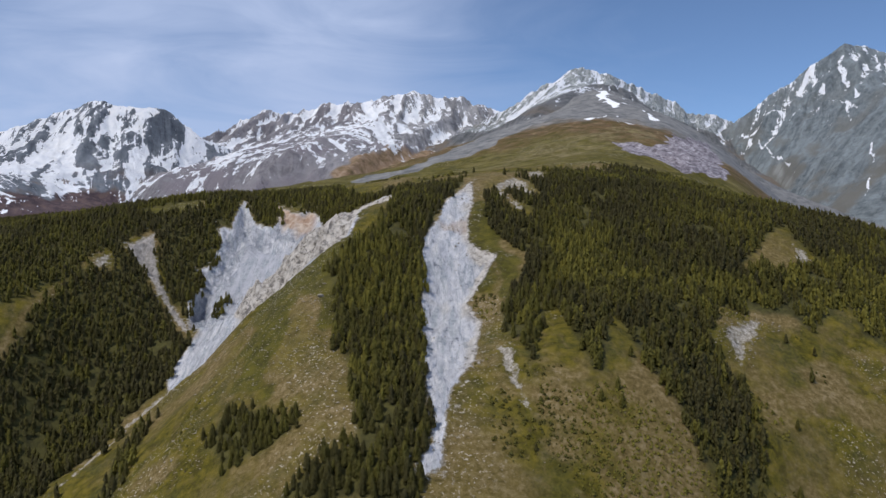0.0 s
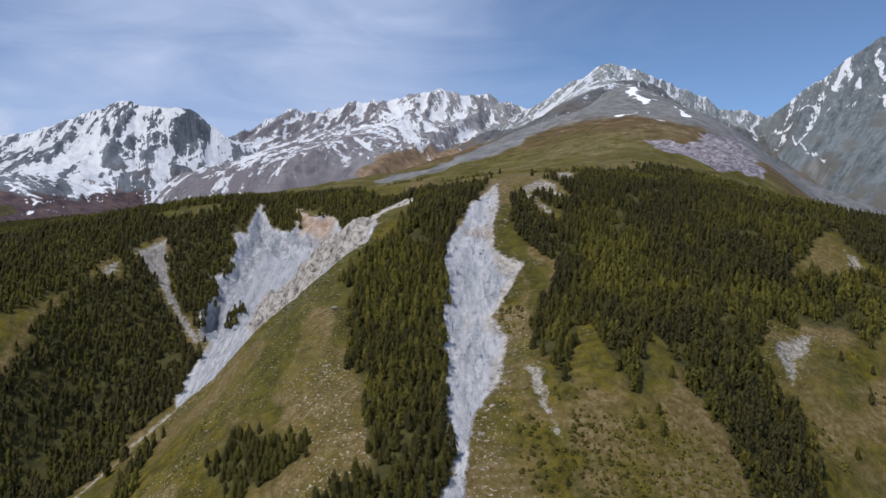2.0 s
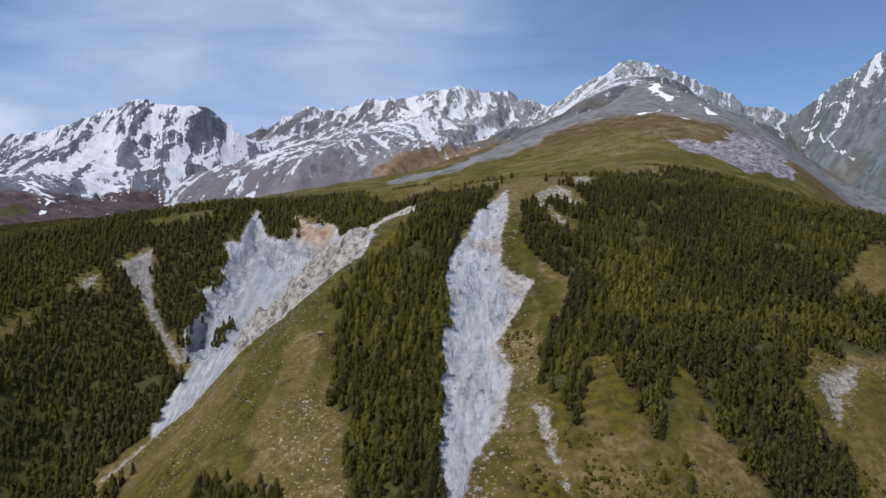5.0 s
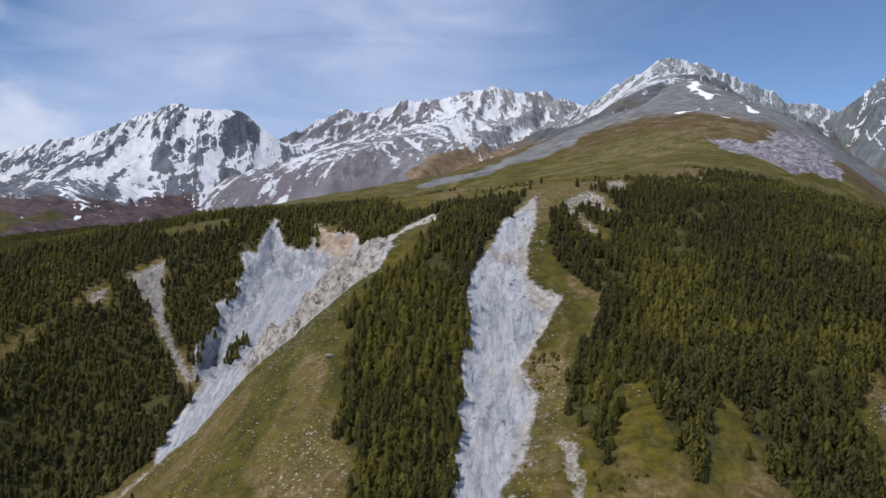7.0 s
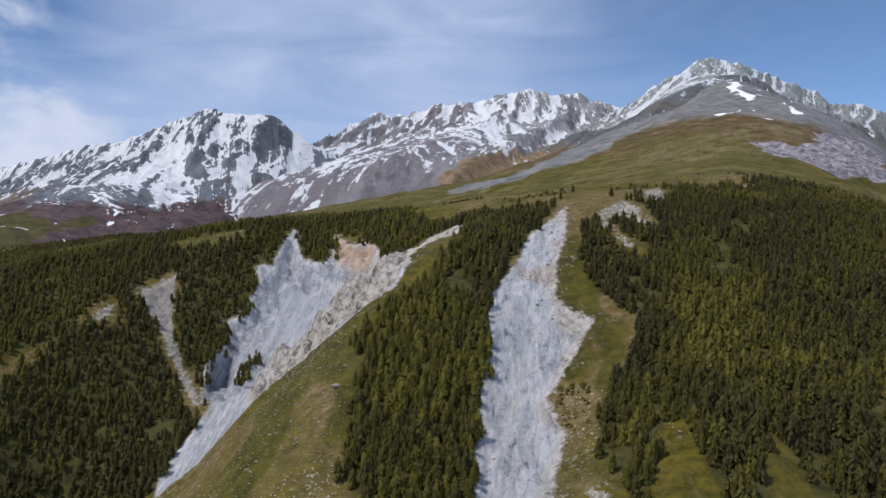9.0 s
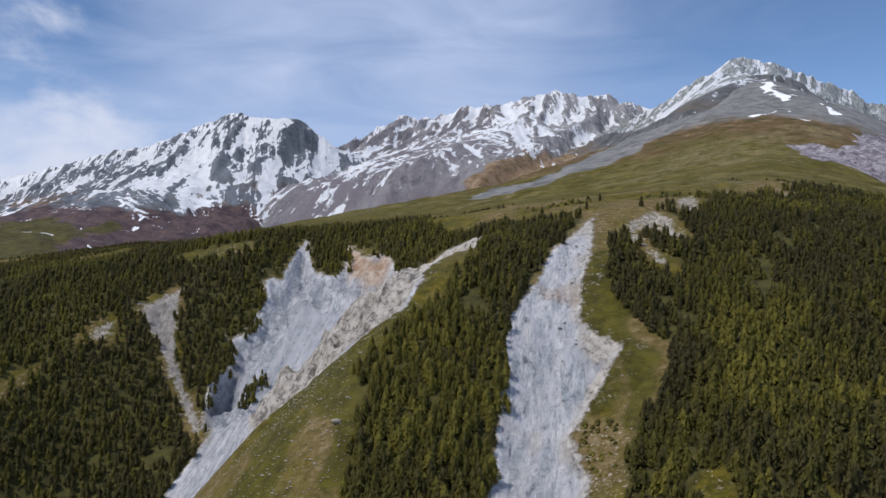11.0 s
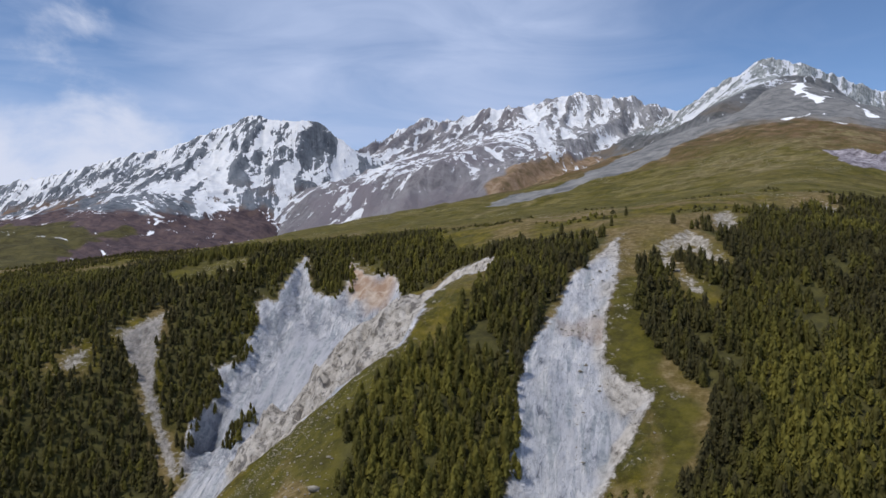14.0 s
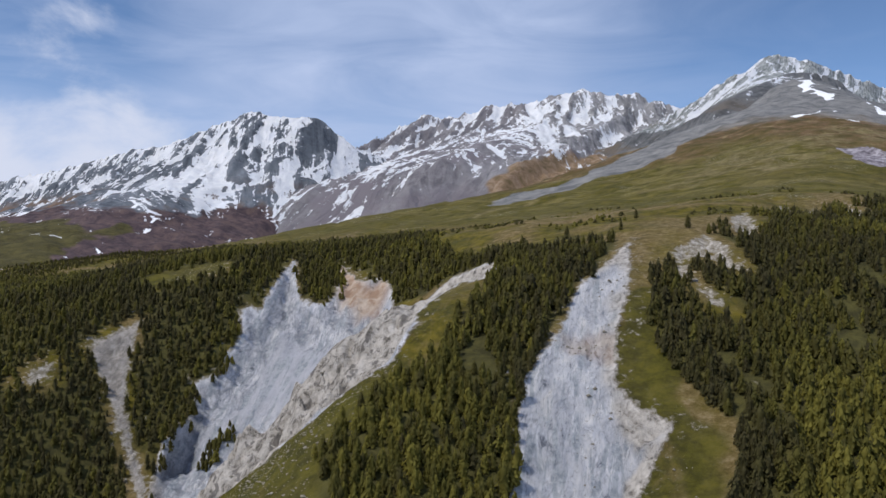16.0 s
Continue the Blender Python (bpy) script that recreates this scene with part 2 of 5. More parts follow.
# outlines of bare slides, woods and clearings on the ground: x, y
ZONES = {
    "central_slide": [(25, 630), (6, 584), (0, 551), (-10, 523), (-8, 488), (-9, 455), (-7, 404), (-3, 361), (-2, 348), (-9, 336), (-7, 332), (2, 338), (2, 352), (6, 379), (17, 400), (23, 443), (16, 470), (25, 487), (36, 510), (26, 519), (19, 529), (19, 550), (24, 580)],
    "bowl": [(-167, 721), (-167, 688), (-166, 670), (-174, 668), (-168, 650), (-171, 641), (-168, 631), (-178, 620), (-171, 610), (-177, 592), (-172, 578), (-168, 564), (-157, 564), (-127, 532), (-114, 539), (-96, 532), (-75, 528), (-57, 532), (-54, 556), (-70, 561), (-97, 688), (-110, 705), (-123, 705), (-144, 732), (-132, 699), (-136, 687), (-150, 687), (-158, 701)],
    "west_slide": [(-66, 556), (-53, 557), (-61, 542), (-84, 537), (-104, 539), (-114, 524), (-126, 510), (-139, 500), (-160, 500), (-167, 515), (-162, 545), (-159, 568), (-151, 597), (-140, 637), (-115, 667)],
    "upper_strip": [(-68, 560), (-73, 655), (-62, 668), (-50, 660), (-35, 643), (-31, 606), (-40, 610), (-50, 628), (-52, 580), (-56, 558)],
    "narrow_gully": [(-229, 614), (-225, 627), (-217, 638), (-209, 616), (-198, 596), (-186, 585), (-171, 571), (-162, 555), (-171, 562), (-188, 579), (-201, 590), (-215, 601)],
    "east_scar_low": [(29, 410), (36, 409), (37, 388), (40, 375), (42, 364), (39, 364), (36, 375), (31, 386)],
    "east_scar": [(148, 444), (161, 460), (182, 473), (181, 466), (166, 445), (157, 432), (156, 440), (157, 449)],
    "top_scar": [(42, 622), (50, 629), (59, 639), (66, 623), (71, 600), (63, 601), (58, 607), (50, 611), (46, 587), (43, 593)],
    "west_patch": [(-242, 580), (-240, 587), (-234, 597), (-230, 589), (-235, 582)],
    "west_strip": [(-260, 497), (-256, 522), (-250, 564), (-250, 548), (-251, 522), (-259, 494)],
    "mid_wood": [(-50, 655), (-34, 673), (-6, 623), (21, 632), (4, 582), (-10, 521), (-9, 455), (-4, 362), (-2, 344), (-7, 320), (-68, 333), (-50, 343), (-34, 349), (-40, 381), (-48, 421), (-57, 456), (-64, 484), (-56, 506), (-40, 535), (-30, 600), (-26, 630)],
    "clump": [(-108, 386), (-103, 399), (-89, 392), (-70, 375), (-60, 367), (-74, 359), (-92, 363)],
    "low_strip": [(-159, 466), (-156, 432), (-155, 400), (-164, 402), (-169, 428), (-168, 460)],
    "east_wood": [(37, 598), (57, 624), (83, 701), (172, 780), (219, 757), (249, 698), (282, 664), (342, 634), (387, 602), (308, 469), (256, 475), (244, 476), (246, 500), (230, 487), (213, 471), (204, 481), (176, 474), (159, 475), (145, 443), (151, 415), (148, 391), (143, 362), (120, 351), (116, 367), (110, 382), (101, 398), (96, 420), (91, 442), (79, 387), (71, 387), (66, 415), (63, 444), (54, 433), (44, 390), (35, 418), (33, 450), (39, 468), (51, 488), (55, 510), (41, 533), (32, 559)],
    "clearing": [(188, 517), (205, 539), (246, 587), (240, 560), (244, 535), (215, 523)],
    "west_wood": [(-600, 860), (-457, 850), (-350, 845), (-250, 850), (-170, 850), (-110, 830), (-150, 775), (-175, 738), (-165, 710), (-165, 669), (-168, 636), (-175, 617), (-170, 585), (-165, 561), (-161, 500), (-179, 469), (-198, 423), (-259, 413), (-420, 500)],
    "bowl_wood": [(-188, 699), (-179, 751), (-160, 779), (-124, 802), (-96, 781), (-71, 704), (-15, 641), (20, 641), (20, 624), (-9, 595), (-39, 636), (-78, 678), (-97, 679), (-115, 711), (-138, 728), (-137, 693), (-160, 717), (-169, 718), (-171, 685), (-177, 682)],
    "meadow_strip": [(-245, 679), (-234, 695), (-202, 706), (-192, 700), (-193, 684), (-207, 667), (-230, 660)],
    "top_rocks": [(76, 699), (88, 726), (88, 672), (79, 646), (72, 652)],
    "top_rocks_b": [(109, 756), (118, 768), (113, 733), (104, 717)],
    "top_rocks_c": [(119, 742), (130, 755), (123, 709), (116, 704)],
    "east_rubble": [(49, 592), (53, 586), (61, 569), (59, 566), (54, 573), (50, 581)],
    "clearing_stones": [(237, 559), (241, 554), (245, 538), (234, 534)],
    "orange_head": [(-145, 724), (-137, 726), (-115, 697), (-103, 702), (-104, 680), (-113, 681), (-125, 692)],
    "orange_band": [(-1, 551), (14, 555), (22, 550), (19, 538), (10, 542), (2, 544)],
    "grey_tongue": [(-143, 1328), (-129, 1468), (-62, 1447), (-19, 1481), (21, 1590), (110, 1800), (190, 1850), (150, 1595), (100, 1484), (59, 1444), (13, 1413), (-39, 1400), (-80, 1343), (-114, 1316)],
    "green_brow": [(-112, 532), (-60, 545), (-44, 520), (-52, 480), (-50, 440), (-60, 430), (-72, 470), (-95, 500)],
    "grey_ridge": [(-11, 1495), (78, 1715), (150, 2100), (330, 2500), (600, 2533), (313, 1670), (220, 1565), (128, 1448), (51, 1410)],
    "purple_cut": [(274, 1275), (316, 1273), (361, 1296), (395, 1435), (452, 1545), (546, 1679), (510, 1509), (429, 1230), (378, 1172), (337, 1138), (316, 1166), (278, 1167)],
    "west_meadow": [(-282, 500), (-269, 514), (-259, 536), (-251, 562), (-249, 548), (-250, 529), (-252, 508), (-255, 498), (-268, 476)],
    "bowl_bushes": [(-159, 591), (-162, 602), (-155, 613), (-150, 612), (-154, 597)],
    "crag_face": [(-54, 556), (-62, 530), (-96, 520), (-116, 514), (-130, 532), (-138, 566), (-145, 590), (-136, 614), (-118, 642), (-98, 660), (-80, 640)],
    "tan_edge": [(17, 522), (21, 525), (26, 519), (35, 513), (34, 503), (28, 487), (22, 487), (24, 502), (19, 513)],
    "spur_face": [(-54, 560), (-56, 545), (-63, 529), (-79, 519), (-96, 521), (-120, 517), (-140, 506), (-155, 520), (-120, 560), (-80, 585)],
    "green_band": [(-109, 544), (-80, 510), (-83, 468), (-81, 429), (-83, 409), (-82, 394), (-104, 409), (-101, 428), (-107, 485)],
    "fan": [(-154, 671), (-138, 663), (-119, 662), (-72, 550), (-90, 549), (-140, 624), (-153, 603), (-161, 593), (-162, 611), (-154, 629), (-152, 652)],
    "dark_cleft": [(-169, 610), (-173, 593), (-170, 579), (-167, 589), (-163, 595)],
    "far_wood": [(-640, 840), (-250, 840), (-150, 845), (-230, 960), (-420, 1080), (-700, 1100)],
    "slide_bank": [(22, 580), (36, 580), (38, 550), (40, 520), (52, 505), (40, 470), (26, 520), (18, 530), (17, 545)],
    "hummocks": [(92, 1358), (174, 1407), (237, 1405), (340, 1515), (350, 1396), (279, 1273), (201, 1130), (142, 1166), (88, 1214)],
    "rim_trees": [(-168, 735), (-160, 702), (-150, 688), (-137, 687), (-132, 698), (-137, 712), (-147, 735), (-158, 745)],
    "row_trees": [(-100, 684), (-96, 692), (-84, 688), (-70, 682), (-66, 672), (-74, 664), (-90, 672)],
    "brow_rocks": [(141, 733), (146, 760), (152, 757), (150, 715), (145, 712)],
    "spur_edge": [(-161, 506), (-172, 499), (-182, 491), (-189, 470), (-197, 449), (-204, 435), (-200, 433), (-191, 447), (-183, 466), (-177, 486), (-168, 492), (-157, 498)],
    "east_shrubs": [(30, 345), (52, 373), (76, 377), (103, 376), (113, 366), (101, 345), (60, 330)],
    "gully_rim": [(-231, 611), (-229, 619), (-219, 637), (-216, 633), (-224, 618), (-228, 608)],
    "low_bushes": [(51, 331), (76, 343), (110, 357), (213, 395), (205, 380), (45, 322)],
}

# skylines of the far mountains: x, y, z along each crest, from west to east
CRESTS = {
    "west": [(-3100, 3450, 500), (-2532, 3300, 654), (-2305, 3250, 677), (-2138, 3200, 685), (-1702, 3000, 730), (-1527, 2950, 736), (-1402, 2900, 770), (-1146, 2840, 830),
             (-1038, 2820, 797), (-923, 2800, 798), (-868, 2802, 748), (-807, 2812, 708), (-740, 2870, 672), (-600, 3000, 620), (-400, 3100, 550)],
    "middle": [(-1500, 3250, 380), (-1150, 3300, 620), (-952, 3300, 769), (-869, 3500, 854), (-740, 3600, 929), (-643, 3650, 925), (-508, 3700, 974), (-321, 3720, 1002), (-216, 3725, 1018),
               (-112, 3725, 1047), (2, 3725, 1011), (115, 3725, 1027), (159, 3720, 979), (246, 3700, 968), (297, 3650, 935), (700, 3650, 820)],
    "main": [(-700, 2900, 380), (0, 3050, 720), (206, 3200, 848), (291, 3300, 904), (427, 3400, 999), (540, 3460, 1075), (609, 3477, 1100), (677, 3500, 1084), (819, 3600, 1063), (943, 3700, 1036),
             (1072, 3800, 1012), (1167, 3900, 983), (1319, 4000, 988), (1464, 4100, 969), (1800, 4150, 900)],
    "east": [(900, 3900, 560), (1379, 3900, 926), (1480, 3850, 1015), (1617, 3800, 1110), (1724, 3750, 1202), (1803, 3700, 1254), (1893, 3680, 1244), (2003, 3650, 1196), (2087, 3500, 1012),
             (2193, 3300, 836), (2700, 3100, 560)],
}
# steepness under the crest and at the foot, metres over which it eases, height of the crags, snow, lean of the ribs,
# distance from the crest past which the foot falls away, and how steeply
FORM = {
    "west": (0.80, 0.22, 290, 44, 0.54, 0.10, 1300, 0.2),
    "middle": (0.70, 0.26, 250, 46, 0.455, 0.30, 1100, 0.35),
    "main": (0.68, 0.27, 260, 26, 0.30, 0.45, 750, 0.35),
    "east": (0.74, 0.47, 400, 30, 0.05, 0.12, 1500, 0.3),
}


# metres by which the topmost rocks stand over the crest lines
LIFT = {"west": 13, "middle": 11, "main": 8, "east": 5}
# height of the teeth along the crests
JAG = {"west": 17, "middle": 34, "main": 26, "east": 12}
# the dark dome of scree before the summit of the main mountain: its top edge, x and z
DOME = ((200, 366, 461, 552, 635, 745, 822, 875, 924, 1100, 1300, 1500), (760, 831, 893, 962, 1006, 1013, 1005, 949, 930, 900, 860, 840))
# how far the ribs lean sideways for each metre down, along x
RIBS = {
    "west": ((-2500, -1300, -1120, -1000, -800), (-0.40, -0.18, -0.36, -0.50, -0.40)),
    "middle": ((-800, -450, -250, 300), (0.12, 0.05, -0.26, -0.22)),
    "main": ((0, 500, 700, 1400), (0.70, 0.60, 0.15, 0.30)),
    "east": ((1300, 1700, 2100), (0.60, 0.30, 0.10)),
}


# the gully that parts the western mountain from the next one: y, x, z, and the steepness of its side
WEST_GULLY = ((1900, 2355, 2450, 2650, 2810, 3000), (-850, -885, -890, -865, -800, -700), (330, 443, 518, 615, 706, 690), (0.30, 0.34, 0.40, 0.52, 0.85, 0.9))
RUST = [(-300, 2430), (-267, 2560), (-184, 2670), (-66, 2970), (20, 3030), (90, 2800), (60, 2200), (-230, 2200)]


def mountain_height(which, x, y):
    """Heights of one mountain, how deep each place lies in a gully, and how far it is below the crest."""
    s0, s1, ease, crag, snow, lean, foot, fall_away = FORM[which]
    cx, cy, cz = (np.array(c, float) for c in zip(*CRESTS[which]))
    wx = x + 16 * rough(x, y, 150, 3, 41)
    down = np.interp(wx, cx, cy) - y
    at = wx + lean * np.maximum(down, 0)
    down = np.interp(at, cx, cy) - y + 10 * rough(x, y, 70, 2, 57)
    d = np.abs(down)
    bend = x + np.interp(x, *RIBS[which]) * d + 0.10 * d * grain(x, d, 400, 59)
    jag = JAG[which] * (creased(bend, 0.05 * d + 7, 62, 5, 43) - 0.62) * np.exp(-d / 220)
    top = np.interp(at, cx, cz)
    if which == "west":                                   # lower down the crest line matters less
        even = sum(np.interp(at + k, cx, cz) for k in range(-320, 321, 80)) / 9
        top = top + (even - top) * smooth(40, 330, d)
    z = top + LIFT[which] * np.exp(-d / 150) + jag - np.where(down > 0, s1 * d + (s0 - s1) * ease * (1 - np.exp(-d / ease)), 0.9 * d)
    # ribs of rock between gullies that run down from the crest
    wide = 1 - np.abs(grain(bend + 7 * rough(x, y * 0.4, 40, 3, 65), d * 0.12, 105, 61))
    thin = 1 - np.abs(grain(bend + 0.25 * d, d * 0.18, 44, 67))
    fine = 1 - np.abs(grain(bend - 0.15 * d + 4 * rough(x, y * 0.4, 24, 2, 62), d * 0.2, 19, 68))
    rest = 0.05 if which == "west" else 0.22
    if which == "middle":
        rest = rest * (1 - 0.9 * smooth(-150, -30, inside(x, y, RUST)))
    fade = smooth(0, 60, d) * (rest + (1 - rest) * smooth(520, 120, d))
    fine = 0.6 * fine + 0.4 * (1 - np.abs(grain(bend + 0.3 * d, d * 0.15, 15, 69)))
    z = z + fade * crag * (0.75 * (wide - 0.65) + 0.72 * (thin - 0.65) + 0.50 * (fine - 0.65)) + 0.13 * crag * rough(bend, d * 0.3, 26, 3, 11, 0.6) * smooth(0, 40, d)
    gully = 0.16 * (1 - wide) + 0.42 * (1 - thin) + 0.42 * (1 - fine)
    if which == "main":
        z = z + 15 * smooth(10, -14, z - np.interp(x, *DOME)) * smooth(300, 420, x) * smooth(1000, 880, x)
    if which == "west":
        ys_, xs_, zs_, steep = WEST_GULLY
        off = np.interp(y, ys_, xs_) - x + 12 * rough(x, y, 60, 3, 52)
        side = np.interp(y, ys_, zs_) + np.where(off > 0, np.interp(y, ys_, steep), 0.6) * off + 7 * rough(x, y, 50, 3, 53)
        z = np.minimum(z, side)
    return z - fall_away * smooth(foot, foot + 300, d) * (d - foot), gully, d, bend

# ---- materials ----
def material(name, rough_value=0.9):
    m = bpy.data.materials.new(name)
    m.use_nodes = True
    bsdf = m.node_tree.nodes["Principled BSDF"]
    bsdf.inputs["Roughness"].default_value = rough_value
    bsdf.inputs["Specular IOR Level"].default_value = 0.2
    return m, m.node_tree.nodes, m.node_tree.links, bsdf


def noise_node(m, size, detail=4.0, warp=0.0, roughness=0.6, stretch=(1, 1, 1)):
    """Noise with lumps of about size metres, over the place in the world."""
    n, l = m.node_tree.nodes, m.node_tree.links
    geo = n.new("ShaderNodeNewGeometry")
    mapping = n.new("ShaderNodeMapping")
    mapping.inputs["Scale"].default_value = [s / size for s in stretch]
    tex = n.new("ShaderNodeTexNoise")
    tex.inputs["Scale"].default_value = 1.0
    tex.inputs["Detail"].default_value, tex.inputs["Roughness"].default_value, tex.inputs["Distortion"].default_value = detail, roughness, warp
    l.new(geo.outputs["Position"], mapping.inputs["Vector"])
    l.new(mapping.outputs[0], tex.inputs["Vector"])
    return tex.outputs["Fac"]


def ramp(m, fac, stops):
    n, l = m.node_tree.nodes, m.node_tree.links
    r = n.new("ShaderNodeValToRGB")
    while len(r.color_ramp.elements) < len(stops):
        r.color_ramp.elements.new(0.5)
    for e, (at, col) in zip(r.color_ramp.elements, stops):
        e.position, e.color = at, (*col, 1.0)
    l.new(fac, r.inputs["Fac"])
    return r.outputs["Color"]


def mix(m, fac, a, b):
    n, l = m.node_tree.nodes, m.node_tree.links
    k = n.new("ShaderNodeMix")
    k.data_type = "RGBA"
    for value, socket in ((fac, k.inputs[0]), (a, k.inputs[6]), (b, k.inputs[7])):
        if isinstance(value, (tuple, float, int)):
            socket.default_value = (*value, 1.0) if isinstance(value, tuple) else value
        else:
            l.new(value, socket)
    return k.outputs[2]


def sums(m, op, a, b, clamp=False):
    n, l = m.node_tree.nodes, m.node_tree.links
    k = n.new("ShaderNodeMath")
    k.operation, k.use_clamp = op, clamp
    for value, socket in ((a, k.inputs[0]), (b, k.inputs[1])):
        if isinstance(value, (float, int)):
            socket.default_value = value
        else:
            l.new(value, socket)
    return k.outputs[0]


def step(m, value, low, high):
    """0 under low, 1 over high, smooth between."""
    n, l = m.node_tree.nodes, m.node_tree.links
    k = n.new("ShaderNodeMapRange")
    k.interpolation_type = "SMOOTHSTEP"
    k.inputs["From Min"].default_value, k.inputs["From Max"].default_value = low, high
    l.new(value, k.inputs["Value"])
    return k.outputs[0]


def attribute(m, name):
    a = m.node_tree.nodes.new("ShaderNodeAttribute")
    a.attribute_name = name
    return a.outputs["Fac"]


def bump(m, bsdf, height, strength, distance):
    n, l = m.node_tree.nodes, m.node_tree.links
    b = n.new("ShaderNodeBump")
    b.inputs["Strength"].default_value, b.inputs["Distance"].default_value = strength, distance
    l.new(height, b.inputs["Height"])
    l.new(b.outputs[0], bsdf.inputs["Normal"])


def ground_material():
    m, n, l, bsdf = material("ground", 0.95)
    big, mid, fine = noise_node(m, 45, 4), noise_node(m, 7, 9, 0.2, 0.72), noise_node(m, 2.0, 6, 0.0, 0.7)
    speck = noise_node(m, 1.5, 4, 0.0, 0.6)
    grass = ramp(m, mid, [(0.40, (0.044, 0.038, 0.004)), (0.50, (0.082, 0.070, 0.006)), (0.60, (0.131, 0.104, 0.013))])
    dry = ramp(m, noise_node(m, 3.2, 9, 0.3, 0.74), [(0.38, (0.078, 0.057, 0.018)), (0.50, (0.138, 0.101, 0.038)), (0.64, (0.220, 0.170, 0.092))])
    grass = mix(m, step(m, noise_node(m, 20, 6, 0.5), 0.46, 0.66), grass, ramp(m, fine, [(0.40, (0.034, 0.035, 0.008)), (0.60, (0.084, 0.075, 0.015))]))
    col = mix(m, sums(m, "MULTIPLY", step(m, big, 0.46, 0.62), sums(m, "SUBTRACT", 1.0, sums(m, "MULTIPLY", step(m, attribute(m, "high"), 0.0, 0.08), 0.75))), grass, dry)
    streak = step(m, noise_node(m, 9, 8, 0.8, 0.7, (1.3, 0.6, 1.0)), 0.50, 0.62)
    col = mix(m, sums(m, "MULTIPLY", streak, 0.35), col, dry)
    col = mix(m, attribute(m, "dry"), col, dry)
    col = mix(m, sums(m, "MULTIPLY", step(m, attribute(m, "lush"), 0.2, 0.8), 0.85), col, ramp(m, mid, [(0.40, (0.034, 0.034, 0.004)), (0.60, (0.086, 0.078, 0.009))]))
    col = mix(m, sums(m, "MULTIPLY", step(m, attribute(m, "high"), 0.01, 0.08), 0.7), col, ramp(m, noise_node(m, 14, 9, 0.3, 0.7), [(0.40, (0.042, 0.039, 0.005)), (0.50, (0.066, 0.060, 0.008)), (0.62, (0.104, 0.090, 0.018))]))
    # loose pale stones strewn over the turf
    stones = sums(m, "MULTIPLY", step(m, speck, 0.59, 0.65), attribute(m, "stony"))
    col = mix(m, stones, col, (0.36, 0.32, 0.26))
    # the floor of the woods: needle litter, with the trees' shade put into its colour
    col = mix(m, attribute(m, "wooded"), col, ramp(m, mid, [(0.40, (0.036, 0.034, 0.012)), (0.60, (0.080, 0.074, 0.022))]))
    # heath and rubble higher up
    heath = ramp(m, noise_node(m, 24, 8, 0.4, 0.66), [(0.38, (0.060, 0.046, 0.014)), (0.47, (0.092, 0.066, 0.024)), (0.55, (0.125, 0.078, 0.040)), (0.66, (0.200, 0.155, 0.080))])
    worn = step(m, noise_node(m, 26, 8, 0.6, 0.68, (0.45, 1.0, 1.0)), 0.51, 0.60)
    worn = sums(m, "MULTIPLY", worn, sums(m, "MULTIPLY", step(m, attribute(m, "high"), 0.05, 0.18), 0.40))
    col = mix(m, worn, col, ramp(m, fine, [(0.40, (0.140, 0.110, 0.030)), (0.60, (0.275, 0.228, 0.105))]))
    mounds = sums(m, "MULTIPLY", step(m, noise_node(m, 22, 8, 0.5, 0.68), 0.46, 0.56), attribute(m, "hummock"))
    pasture = ramp(m, noise_node(m, 9, 8, 0.3, 0.72), [(0.40, (0.105, 0.083, 0.034)), (0.60, (0.215, 0.178, 0.090))])
    rubble = ramp(m, noise_node(m, 30, 9, 0.5, 0.7), [(0.38, (0.105, 0.108, 0.112)), (0.62, (0.225, 0.225, 0.222))])
    up = sums(m, "ADD", attribute(m, "high"), sums(m, "MULTIPLY", sums(m, "SUBTRACT", noise_node(m, 130, 6), 0.5), 0.55))
    col = mix(m, step(m, up, 0.38, 0.60), col, heath)
    col = mix(m, sums(m, "MAXIMUM", sums(m, "MULTIPLY", mounds, 0.75), sums(m, "MULTIPLY", attribute(m, "track"), 0.6)), col, pasture)
    col = mix(m, step(m, up, 0.68, 0.86), col, rubble)
    col = mix(m, step(m, attribute(m, "grey"), 0.35, 0.65), col, rubble)
    # worn patches of grey-tan soil and stones
    worn = sums(m, "ADD", attribute(m, "scar"), sums(m, "MULTIPLY", sums(m, "SUBTRACT", noise_node(m, 6, 9, 0.0, 0.74), 0.5), 2.8))
    soil = ramp(m, noise_node(m, 2.2, 8, 0.0, 0.76), [(0.38, (0.130, 0.112, 0.080)), (0.50, (0.250, 0.228, 0.190)), (0.62, (0.44, 0.415, 0.380))])
    col = mix(m, step(m, worn, 0.58, 0.92), col, soil)
    # bare slides of pale crushed rock
    pale = ramp(m, noise_node(m, 6, 10, 0.5, 0.72, (1.7, 0.4, 0.8)), [(0.36, (0.15, 0.165, 0.20)), (0.42, (0.48, 0.495, 0.545)), (0.53, (0.62, 0.63, 0.67)), (0.64, (0.75, 0.745, 0.755))])
    tan = ramp(m, noise_node(m, 4.5, 10, 0.4, 0.74, (1.2, 0.7, 1.0)), [(0.38, (0.13, 0.118, 0.105)), (0.45, (0.39, 0.358, 0.318)), (0.58, (0.64, 0.60, 0.55))])
    # bluish bands: uneven rock tone, plus shade of the ribs put into colour
    tone = step(m, noise_node(m, 17, 7, 0.9, 0.66, (1.5, 0.45, 0.9)), 0.46, 0.60)
